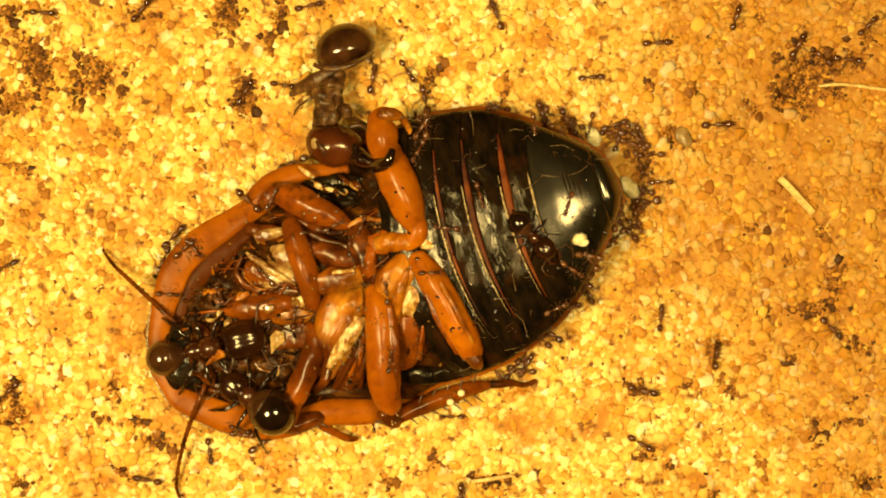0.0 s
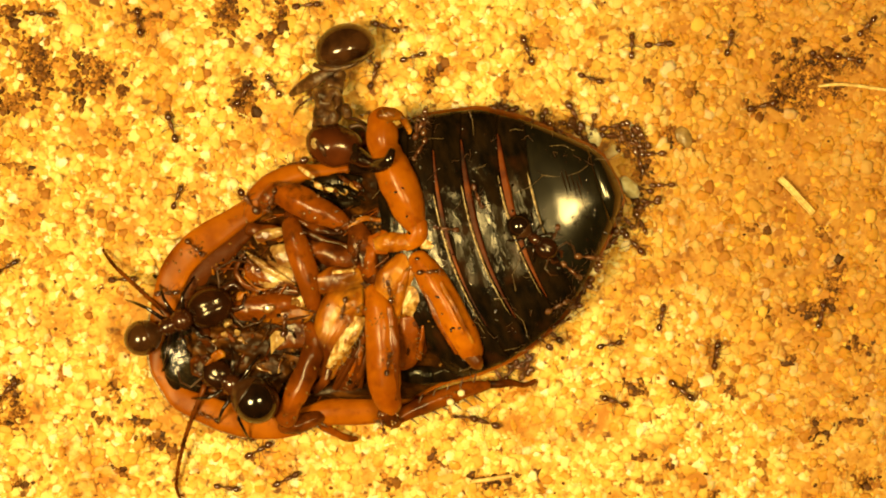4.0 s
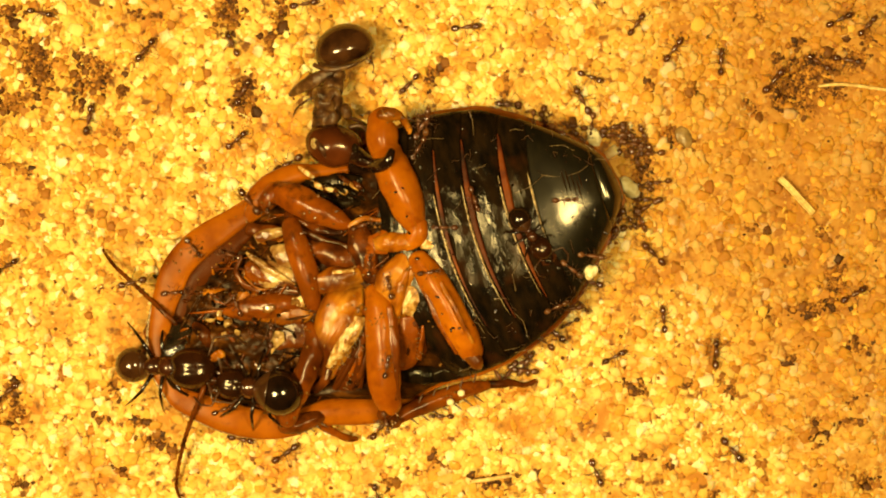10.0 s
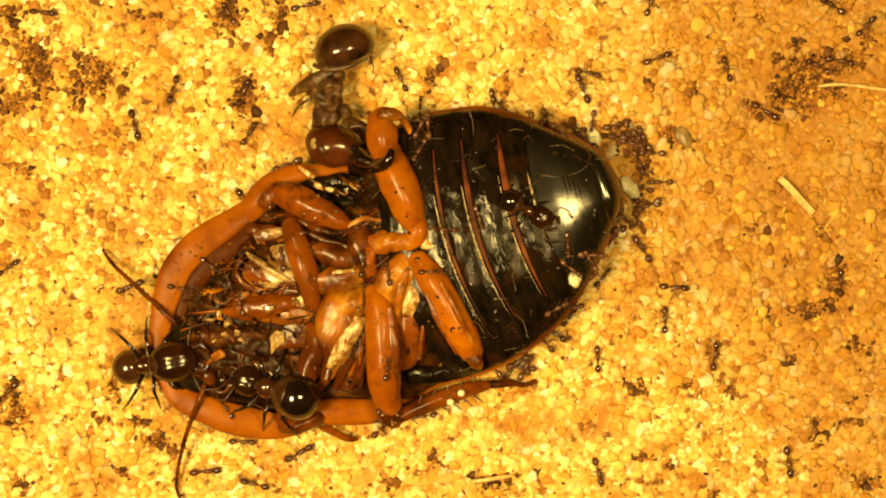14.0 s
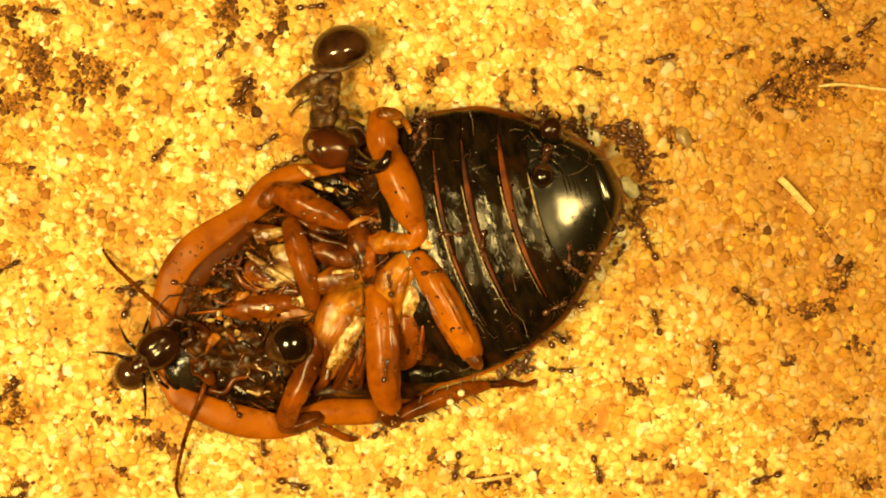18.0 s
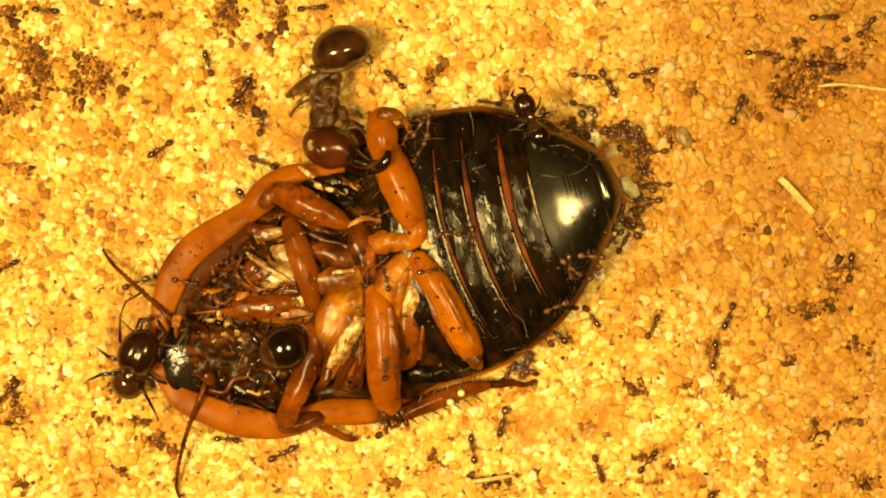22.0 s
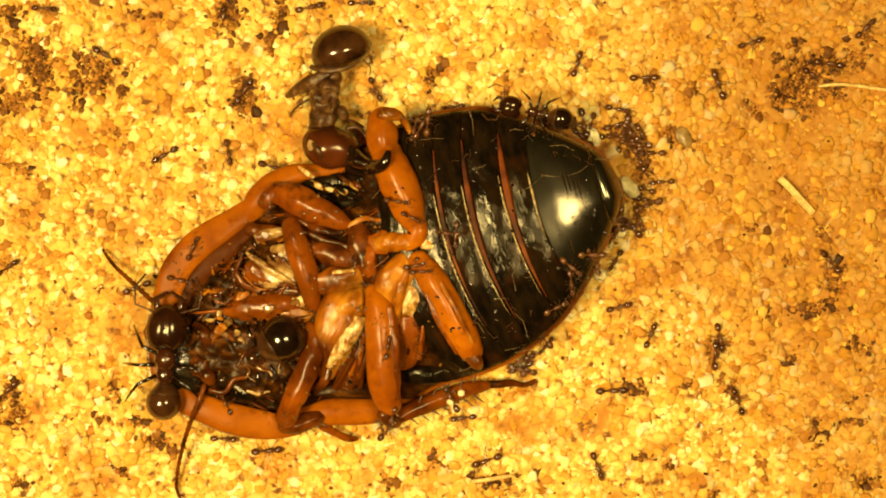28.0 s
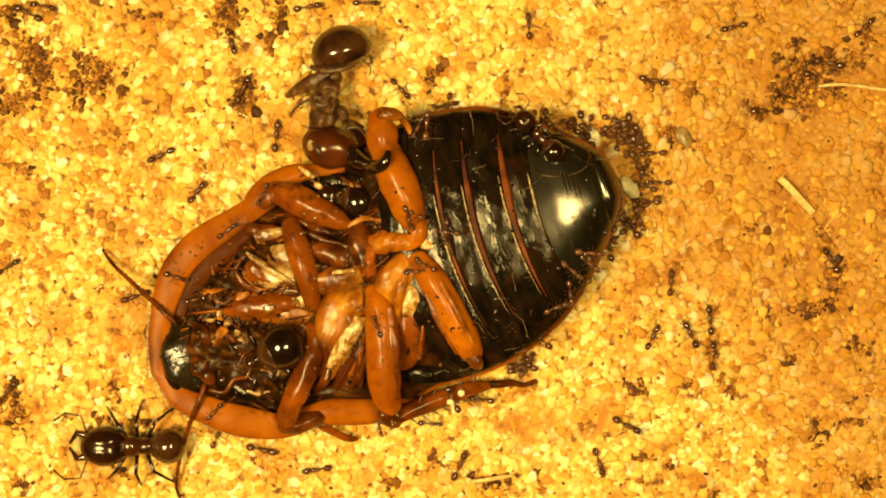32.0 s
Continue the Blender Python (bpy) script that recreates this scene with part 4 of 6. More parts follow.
def spines(owner, a, b, count, side, length, seed):
    rng = random.Random(seed)
    for k in range(count):
        f = (k + 0.5) / count
        u, v, h = (a[i] + (b[i] - a[i]) * f for i in range(3))
        s = side * rng.uniform(0.8, 1.2)
        d = Vector((b[0] - a[0], b[1] - a[1])).normalized()
        e = (u + d.x * length * 0.8 - d.y * s * length, v + d.y * length * 0.8 + d.x * s * length)
        part("spine", limb([(u, v, h, 2.4), ((u + e[0]) / 2, (v + e[1]) / 2, h + 3, 1.7), (e[0], e[1], h + 2, 0.7)], 5, 1, 2), M_BRISTLE, owner)


def legs(roach):
    g = leg(roach, "hind_femur", [("femur", [(735, 405, 140, 16), (728, 380, 146, 26), (708, 330, 148, 32), (690, 290, 144, 30), (684, 262, 138, 24)], 0.75, M_ORANGE),
                                  ("tibia", [(680, 275, 138, 22), (676, 240, 140, 27), (676, 214, 136, 24), (690, 200, 130, 14)], 0.75, M_ORANGE),
                                  ("knee", [(672, 206, 146, 10), (690, 202, 150, 12), (708, 206, 144, 8)], 0.8, M_AMBER),
                                  ("trochanter", [(738, 394, 144, 17), (738, 416, 144, 18), (722, 432, 138, 15), (704, 436, 132, 9)], 0.7, M_ORANGE)], "thick orange hind thigh folded against the belly")
    spines(g, (700, 205, 148), (760, 214, 130), 4, 0.3, 12, 1)
    g = leg(roach, "hind_femur", [("femur", [(738, 455, 146, 17), (762, 490, 152, 24), (795, 550, 152, 27), (824, 602, 146, 25), (838, 628, 140, 19)], 0.75, M_ORANGE),
                                  ("knee", [(832, 630, 146, 11), (844, 642, 142, 12), (850, 650, 134, 7)], 0.7, M_AMBER),
                                  ("groove", [(780, 500, 168, 3), (806, 548, 172, 5), (836, 606, 160, 3)], 0.5, M_AMBER),
                                  ("keel", [(744, 490, 158, 3), (772, 560, 160, 5), (808, 625, 148, 3)], 0.5, M_TAWNY)], "thick bright orange hind thigh")
    g = leg(roach, "middle_femur", [("femur", [(660, 512, 128, 16), (672, 550, 134, 26), (677, 610, 134, 29), (681, 680, 126, 28), (690, 726, 112, 19)], 0.75, M_ORANGE),
                                    ("knee", [(680, 730, 114, 15), (692, 744, 106, 14), (704, 750, 100, 8)], 0.8, M_RUST),
                                    ("groove", [(688, 545, 148, 5), (698, 620, 147, 8), (700, 705, 130, 5)], 0.45, M_TAWNY)], "upright orange middle thigh")
    g = leg(roach, "middle_tibia", [("tibia", [(700, 742, 84, 10), (740, 722, 76, 15), (790, 702, 62, 16), (835, 688, 50, 13), (862, 682, 40, 9)], 0.85, M_TAWNY),
                                    ("foot", [(862, 682, 38, 7), (900, 678, 28, 7), (925, 682, 20, 5), (946, 674, 12, 4)], 0.8, M_RUST)], "spiny orange-brown shin resting on the sand")
    spines(g, (715, 742, 80), (850, 698, 44), 7, 1.0, 15, 2)
    spines(g, (730, 716, 86), (850, 672, 50), 5, -1.0, 13, 3)
    for u, v in ((816, 696), (797, 712)):
        part("small_bead", blob(P(u, v, 78), (6.5, 6, 5), sub=2), M_CRUMB, g, "small white bead")
    spines(g, (690, 742, 96), (676, 752, 90), 3, 1.0, 14, 7)
    g = leg(roach, "middle_femur", [("femur", [(484, 338, 92, 18), (520, 352, 104, 25), (560, 372, 112, 25), (600, 390, 114, 17), (618, 400, 112, 10)], 0.75, M_TAWNY),
                                    ("knee", [(488, 330, 96, 10), (478, 346, 96, 14), (466, 362, 88, 12)], 0.8, M_TAWNY)], "orange middle thigh with its knee at the rim")
    spines(g, (500, 335, 110), (600, 380, 122), 6, -1.0, 8, 4)
    g = leg(roach, "front_femur", [("femur", [(512, 392, 110, 14), (524, 430, 118, 20), (540, 480, 120, 21), (552, 525, 114, 16), (558, 548, 108, 10)], 0.8, M_TAWNY)], "slim orange front thigh")
    spines(g, (530, 400, 118), (570, 520, 118), 6, -1.0, 8, 5)
    g = leg(roach, "front_leg", [("femur", [(548, 575, 104, 12), (556, 600, 110, 16), (548, 640, 112, 20), (525, 695, 108, 20), (503, 745, 92, 18)], 0.8, M_TAWNY),
                                 ("tibia", [(500, 752, 84, 14), (525, 752, 78, 16), (555, 742, 72, 14), (572, 738, 66, 9)], 0.8, M_RUST),
                                 ("foot", [(560, 745, 60, 8), (580, 758, 44, 9), (596, 768, 30, 7), (614, 775, 20, 7), (632, 777, 12, 4)], 0.9, M_TAWNY)], "orange-brown front leg bent over the rim")
    spines(g, (515, 760, 80), (575, 748, 66), 5, 1.0, 13, 6)
    part("tarsus", limb([(724, 230, 110, 6), (745, 222, 112, 7), (768, 214, 104, 5)], 8, 1, 4), M_AMBER, roach, "small pale foot on the belly's shoulder")
    part("tarsus", limb([(690, 208, 140, 5), (705, 205, 136, 6), (722, 225, 124, 6), (730, 250, 116, 5)], 8, 1, 4), M_AMBER, roach)


def hair_rows(roach):
    """Rows of short hairs along the edges of the hips, and beads of fluid at the joints."""
    rng = random.Random(17)
    for a, b, n in (((646, 572, 130), (596, 652, 108), 14), ((746, 520, 140), (736, 640, 112), 16), ((640, 606, 112), (606, 690, 88), 10), ((652, 566, 146), (692, 568, 146), 8), ((722, 470, 148), (756, 478, 152), 6)):
        for k in range(n):
            f = (k + rng.uniform(0, 0.6)) / n
            u, v, h = (a[i] + (b[i] - a[i]) * f for i in range(3))
            x, y = rng.uniform(3, 11), rng.uniform(2, 9)
            part("hair", limb([(u, v, h, 0.8), (u + x * 0.5, v + y * 0.4, h + 5, 0.6), (u + x, v + y, h + 3, 0.3)], 4, 1, 2), M_HAIR, roach)
    for u, v, spread, n in ((640, 545, 9, 7), (672, 568, 14, 8), (724, 478, 10, 6), (664, 404, 14, 6), (630, 478, 8, 4), (470, 350, 12, 6), (545, 590, 12, 7), (700, 742, 10, 6), (688, 206, 12, 7), (806, 700, 16, 6), (356, 650, 14, 6), (512, 745, 12, 4)):
        for _ in range(n):
            x, y, r = u + rng.uniform(-spread, spread), v + rng.uniform(-spread, spread), rng.uniform(1.4, 3.2)
            part("small_bead", blob(P(x, y, surface(x, y) + r * 0.5), (r, r, r * 0.9), sub=1), M_WET, roach, "tiny bead of fluid")


def cockroach():
    roach = thing("cockroach", P(690, 480, 0), "dead cockroach lying on its back, black belly, orange legs and rim", "cockroach", climb=True)
    dorsal_shell(roach)
    thorax(roach)
    abdomen(roach)
    pronotum(roach)
    head(roach)
    legs(roach)
    return roach


BODY = cockroach()


# ---- the ants ----
from mathutils.bvhtree import BVHTree

TREE = None


def surface(u, v):
    """Height on the plan of what an ant would stand on: the cockroach, or the sand beside it."""
    global TREE
    if TREE is None:
        verts, faces = [], []
        for vs, fs in ROACH:
            k = len(verts)
            verts += vs
            faces += [[i + k for i in f] for f in fs]
        TREE = BVHTree.FromPolygons(verts, faces)
    a = P(u, v, 400)
    hit = TREE.ray_cast(a, P(u, v, -60) - a)[0]
    low = ground_height(u, v) + 4
    return max(low, hit.z / K) if hit else low


def ant_leg(root, side, x, reach, sweep_x, L, height, thick, mat, label=""):
    """One jointed leg; its own origin is the hip."""
    s = side
    pts = [(0, 0, 0), (sweep_x * 0.35, s * reach * 0.40, 0.16), (sweep_x * 0.75, s * reach * 0.78, -height * 0.45), (sweep_x * 1.15, s * reach * 1.0, -height)]
    bm = sweep(bmesh.new(), [Vector(p) * L * K for p in pts], [thick * 1.2, thick, thick * 0.8, thick * 0.5], 5)
    ob = part("leg", bm, mat, root, label)
    ob.location = Vector((x, s * 0.05, height)) * L * K
    return ob


def small_ant(L, label, big_head=1.0, spread=1.0, skin=None):
    """A small worker, its feet at the origin and its head towards +x; L: its length in grid units."""
    a = thing("worker_ant", Vector((0, 0, 0)), label, "ant", "small worker ants")
    z = 0.15
    q = L * K

    def at(x, y=0.0, h=z):
        return Vector((x, y, h)) * q
    head_ = part("head", blob(at(0.34), (0.145 * L * big_head, 0.125 * L * big_head, 0.11 * L), sub=2), skin or M_ANT, a)
    part("mandible", sweep(bmesh.new(), [at(0.44, -0.05, 0.13), at(0.52, -0.04, 0.11), at(0.54, 0.0, 0.10)], [1.6, 1.2, 0.6], 5), M_ANT_MID, head_)
    part("mandible", sweep(bmesh.new(), [at(0.44, 0.05, 0.13), at(0.52, 0.04, 0.11), at(0.54, 0.0, 0.10)], [1.6, 1.2, 0.6], 5), M_ANT_MID, head_)
    part("thorax", sweep(bmesh.new(), [at(0.21), at(0.13, 0, 0.17), at(0.04, 0, 0.17), at(-0.06, 0, 0.16), at(-0.14, 0, 0.14)],
                         [0.045 * L, 0.085 * L, 0.075 * L, 0.06 * L, 0.04 * L], 8), M_ANT_MID, a)
    part("petiole", merge(blob(at(-0.18), (0.035 * L, 0.035 * L, 0.05 * L), sub=1), blob(at(-0.25), (0.04 * L, 0.045 * L, 0.05 * L), sub=1)), M_ANT_MID, a)
    part("gaster", blob(at(-0.40), (0.165 * L, 0.125 * L, 0.12 * L), tilt=-8, sub=2), skin or M_ANT, a)
    for s in (-1, 1):
        for x, reach, sw in ((0.15, 0.36, 0.22), (0.06, 0.38, 0.0), (-0.04, 0.42, -0.26)):
            ant_leg(a, s, x, reach * spread, sw * spread, L, z, 0.55 * spread, M_LEG)
        part("antenna", sweep(bmesh.new(), [at(0.42, s * 0.05, 0.17), at(0.50, s * 0.18, 0.21), at(0.62, s * 0.17, 0.16), at(0.70, s * 0.13, 0.12)], [0.5, 0.45, 0.5, 0.6], 5), M_LEG, a)
    return a


def lobed_head(r):
    """A boxy soldier's head with two lobes beside a groove, and a notch at the nape."""
    bm = bmesh.new()
    bmesh.ops.create_icosphere(bm, subdivisions=4, radius=1.0)
    for v in bm.verts:
        x, y, z = (math.copysign(abs(c) ** 0.90, c) for c in v.co)
        groove = math.exp(-(y / 0.10) ** 2)
        if z > 0:
            z *= 1.0 - 0.09 * groove
        if x < 0:
            x *= 1.0 - 0.22 * math.exp(-(y / 0.30) ** 2)
        else:
            y *= 1.0 - 0.16 * x * x
        v.co = Vector((x * r[0], y * r[1], z * r[2])) * 0.97 * K
    bm.verts.index_update()
    return bm


def egg(r, grow=1.0, front=-1.0):
    """A gaster: round behind, narrowing to the waist on +x; with front, only its cap before that place."""
    bm = bmesh.new()
    rings = []
    for i in range(25):
        b = math.acos(front) * (1 - i / 24)
        x, w = math.cos(b), max(0.004, math.sin(b))
        slim = w * (1.0 - 0.30 * max(0.0, x) ** 2)
        rings.append([bm.verts.new(Vector((x * r[0] * (1.08 if x > 0 else 0.95), math.cos(c) * r[1] * slim, math.sin(c) * r[2] * slim)) * K * grow) for c in (2 * math.pi * k / 32 for k in range(32))])
    for a, b in zip(rings, rings[1:]):
        for k in range(32):
            bm.faces.new((a[k], a[(k + 1) % 32], b[(k + 1) % 32], b[k]))
    bm.faces.new(rings[0][::-1])
    bm.faces.new(rings[-1])
    bmesh.ops.recalc_face_normals(bm, faces=bm.faces)
    bm.verts.index_update()
    return bm


def soldier(name, label, head_r, thorax_r, gaster_r, leg_length, mat, mid, group, thick=3.2):
    """A large ant in pieces: its head at the origin, thorax and gaster behind it on -x, each keyed on its own."""
    a = thing(name, Vector((0, 0, 0)), label, "ant", group)
    h = part("head", lobed_head(head_r), M_HEAD, a)
    for s in (-1, 1):
        x = head_r[0]
        part("mandible", sweep(bmesh.new(), [Vector((x * 0.7, s * head_r[1] * 0.5, -3)) * K, Vector((x * 1.15, s * head_r[1] * 0.62, -6)) * K, Vector((x * 1.45, s * 4, -8)) * K],
                               [head_r[1] * 0.20, head_r[1] * 0.17, head_r[1] * 0.07], 8), mid, h)
        part("antenna", sweep(bmesh.new(), [Vector((x * 0.6, s * head_r[1] * 0.4, 6)) * K, Vector((x * 0.9, s * head_r[1] * 1.5, 14)) * K,
                                            Vector((x * 1.6, s * head_r[1] * 1.6, 4)) * K, Vector((x * 2.1, s * head_r[1] * 1.2, -6)) * K], [thick * 0.6, thick * 0.5, thick * 0.6, thick * 0.6], 6), M_LEG, h)
    t = part("thorax", merge(blob(Vector((thorax_r[0] * 0.35, 0, 2 * K)) * 1.0 + Vector((thorax_r[0] * 0.3 * K, 0, 0)) - Vector((thorax_r[0] * 0.35, 0, 0)), (thorax_r[0] * 0.62, thorax_r[1], thorax_r[2]), sub=3, rough=1.5),
                             blob(Vector((-thorax_r[0] * 0.45 * K, 0, -2 * K)), (thorax_r[0] * 0.6, thorax_r[1] * 0.78, thorax_r[2] * 0.85), sub=3, rough=1.5)), mid, a)
    for s in (-1, 1):
        for x, out, back in ((0.5, 0.75, 0.55), (0.0, 0.95, -0.05), (-0.5, 0.85, -0.65)):
            hip = Vector((thorax_r[0] * x, s * thorax_r[1] * 0.6, -thorax_r[2] * 0.3)) * K
            n = leg_length
            pts = [Vector((0, 0, 0)), Vector((back * n * 0.35, s * out * n * 0.50, n * 0.26)) * K, Vector((back * n * 0.8, s * out * n * 0.80, -n * 0.18)) * K, Vector((back * n * 1.15, s * out * n * 1.0, -n * 0.50)) * K]
            ob = part("leg", sweep(bmesh.new(), pts, [thick * 1.3, thick, thick * 0.8, thick * 0.4], 7), M_MAJOR, t)
            ob.location = hip
    g = part("gaster", merge(egg(gaster_r), sweep(bmesh.new(), [Vector((gaster_r[0] * 0.6, 0, -4)) * K, Vector((gaster_r[0] * 1.1, 0, -5)) * K, Vector((gaster_r[0] * 1.35, 0, -5)) * K],
                                                                             [gaster_r[1] * 0.45, gaster_r[1] * 0.2, gaster_r[1] * 0.24], 10)), mat, a)
    part("front_segment", egg(gaster_r, 1.015, 0.42), M_BAND, g, "browner front ring of the gaster")
    part("petiole", blob(Vector((gaster_r[0] * 1.42 * K, 0, -2 * K)), (gaster_r[0] * 0.24, gaster_r[1] * 0.24, gaster_r[2] * 0.3), sub=3), mid, g)
    return a, t, g


def fixed_soldier():
    """The big red-brown soldier beside the cockroach, its jaws on the hind leg."""
    a = thing("soldier_ant", P(600, 190, 0), "large red-brown soldier ant gripping the cockroach's leg with its jaws", "ant", "large soldier ants")
    h = part("head", blob(P(592, 258, 66), (51, 38, 34), -14, sub=4, rough=3), M_RED_HEAD, a, "big rounded red-brown head")
    part("mandible", limb([(626, 272, 76, 17), (646, 286, 96, 16), (666, 293, 150, 13), (686, 286, 176, 10), (694, 266, 178, 6)], 12, 0.8, 5), M_MAJOR, h, "hooked dark jaw")
    part("mandible", limb([(622, 296, 74, 8), (640, 302, 84, 8), (660, 300, 100, 5)], 10, 0.8, 4), M_MAJOR, h)
    part("antenna", limb([(620, 225, 86, 4), (640, 222, 92, 4), (655, 238, 100, 3)], 7, 1, 4), M_LEG, h)
    part("antenna", limb([(560, 250, 88, 5), (570, 262, 96, 6), (576, 275, 92, 4)], 7, 1, 4), M_LEG, h)
    part("cheek", blob(P(564, 254, 82), (14, 15, 13), 15, 0, 3, 2), M_CHEEK, h, "paler translucent cheek")
    part("eye", blob(P(628, 262, 90), (6, 8, 5)), M_BLACK, h)
    part("thorax", merge(blob(P(578, 208, 60), (29, 24, 24), 70, sub=4, rough=6, grain=1600), blob(P(580, 176, 62), (26, 27, 24), 20, sub=4, rough=8, seed=4, grain=1600), blob(P(592, 152, 58), (20, 20, 18), 0, sub=3, rough=6, seed=8, grain=1600), blob(P(612, 196, 56), (9, 14, 9), 20, sub=3, rough=4, seed=9, grain=1600)), M_DUSTY, a, "knobbly dusty red-brown thorax")
    part("petiole", blob(P(598, 132, 56), (15, 13, 16), sub=3, rough=4, grain=1600), M_DUSTY, a)
    bm = blob(P(612, 90, 70), (54, 47, 40), 18, sub=4)
    low = P(612, 90, 70)
    for v in bm.verts:
        d = (v.co - low).dot(Vector((0.27, -0.96, 0)))
        if d > 0:
            v.co -= Vector((0.27, -0.96, 0)) * d * 0.42
    g = part("gaster", bm, M_GASTER, a, "glossy brown egg-shaped gaster")
    part("gaster_ring", limb([(556, 114, 62, 4), (585, 124, 74, 5), (624, 114, 74, 5), (660, 92, 62, 3)], 8, 0.7, 5, rough=2), M_DUSTY, g, "dull brown band")
    part("leg", limb([(588, 126, 72, 7), (556, 142, 66, 12), (528, 158, 40, 9), (514, 168, 12, 4)], 10, 0.35, 5, rough=2), M_DUSTY, a, "folded brown hind leg")
    for line in ([(560, 170, 46, 2.6), (540, 180, 44, 2.4), (526, 192, 26, 2), (520, 204, 6, 1.4)], [(650, 104, 60, 1.4), (662, 116, 40, 1.2), (660, 130, 8, 0.9)],
                 [(612, 205, 48, 3), (636, 214, 60, 3), (650, 222, 80, 2.2)], [(560, 218, 46, 2.6), (552, 232, 44, 2.2), (548, 246, 30, 1.6)]):
        part("leg", limb(line, 8, 1, 4), M_LEG, a)
    return a


def read_track(text):
    out = []
    for word in text.split():
        if "~" in word:
            continue
        t, q = word.split(":")
        u, v = q.split(",")
        out.append((float(t), float(u), float(v)))
    if out[0][0] > 0:
        out.insert(0, (0.0, out[0][1], out[0][2]))
    if out[-1][0] < 32:
        out.append((32.0, out[-1][1], out[-1][2]))
    return out


def read_turns(text):
    """Where the ant's body points at some moments: seconds~degrees."""
    return [tuple(float(x) for x in word.split("~")) for word in text.split() if "~" in word]


def place_at(track, t):
    ts = [r[0] for r in track]
    return np.interp(t, ts, [r[1] for r in track]), np.interp(t, ts, [r[2] for r in track])


def key_small(ob, track, seed, turn=None, step=0.5, wiggle=2.0, turns=()):
    """Walk a small ant along its track: head first, feet on the surface, legs swinging while it moves."""
    rng = random.Random(seed)
    face = turn
    rows, moved = [], []
    n = int(32 / step)
    for i in range(n + 1):
        t = i * step
        u, v = place_at(track, t)
        a, b = place_at(track, max(0, t - 0.4)), place_at(track, min(32, t + 0.4))
        d = (b[0] - a[0], a[1] - b[1])
        go = math.hypot(*d)
        told = min(turns, key=lambda k: abs(k[0] - t)) if turns else None
        if told and (abs(told[0] - t) <= 1.6 or go <= 9):
            want = told[1]
            if face is not None and abs((want - face + 180) % 360 - 180) > 95:
                want += 180
        else:
            want = math.degrees(math.atan2(d[1], d[0]))
            told = None
        if go > 5 or told:
            if face is None:
                face = want
            delta = (want - face + 180) % 360 - 180
            face += max(-70, min(70, delta))
        elif face is None:
            for k in range(i, n + 1):
                a, b = place_at(track, k * step), place_at(track, min(32, k * step + 0.5))
                if math.hypot(b[0] - a[0], b[1] - a[1]) > 4:
                    face = math.degrees(math.atan2(a[1] - b[1], b[0] - a[0]))
                    break
            else:
                face = rng.uniform(0, 360)
        uu, vv = u + rng.uniform(-wiggle, wiggle), v + rng.uniform(-wiggle, wiggle)
        h = (surface(uu, vv) + surface(uu + 6, vv + 6) + surface(uu - 6, vv - 6)) / 3
        p = P(uu, vv, h)
        rows.append((t, pose(p.x, p.y, p.z, 0, 0, face + rng.uniform(-5, 5))))
        moved.append(go)
    walk(ob, rows)
    if sum(moved) > 160:
        swing = 1
        for k, part_ in enumerate([c for c in ob.children if c.name.startswith("leg")]):
            x, y, z = part_.location
            keys = []
            for i in range(0, n + 1, 2):
                swing = -swing
                keys.append((i * step, pose(x, y, z, 0, 0, swing * (20 if k % 2 else -20) * min(1, moved[i] / 8))))
            swing = -swing
            walk(part_, keys)


def key_soldier(a, thorax_, gaster_, rows, height, tail_drop=8.0):
    """Rows: seconds, gaster u v, head u v, and where they differ the heights of the head and of the gaster."""
    face = None
    main, mids, tails = [], [], []
    for t, gu, gv, hu, hv, *own in rows:
        high = own[0] if own else height
        low = own[1] if len(own) > 1 else high - tail_drop
        d = P(hu, hv, high) - P(gu, gv, low)
        want = math.degrees(math.atan2(d.y, d.x))
        if face is None:
            face = want
        face += (want - face + 180) % 360 - 180
        p = P(hu, hv, high)
        main.append((t, pose(p.x, p.y, p.z, 0, 0, face)))
        n = math.hypot(d.x, d.y)
        mids.append((t, pose(-n * 0.50, 0, ((low - high) * 0.5 - 2) * K, 0, 0, 0)))
        tails.append((t, pose(-n, 0, (low - high) * K, 0, 0, 0)))
    walk(a, main)
    walk(thorax_, mids)
    walk(gaster_, tails)


WORKER = "small dark brown worker ant running over the sand"
CLIMBER = "small dark brown worker ant climbing on the cockroach"
CROWD = "small brown worker ant tugging in a crowd at the cockroach"

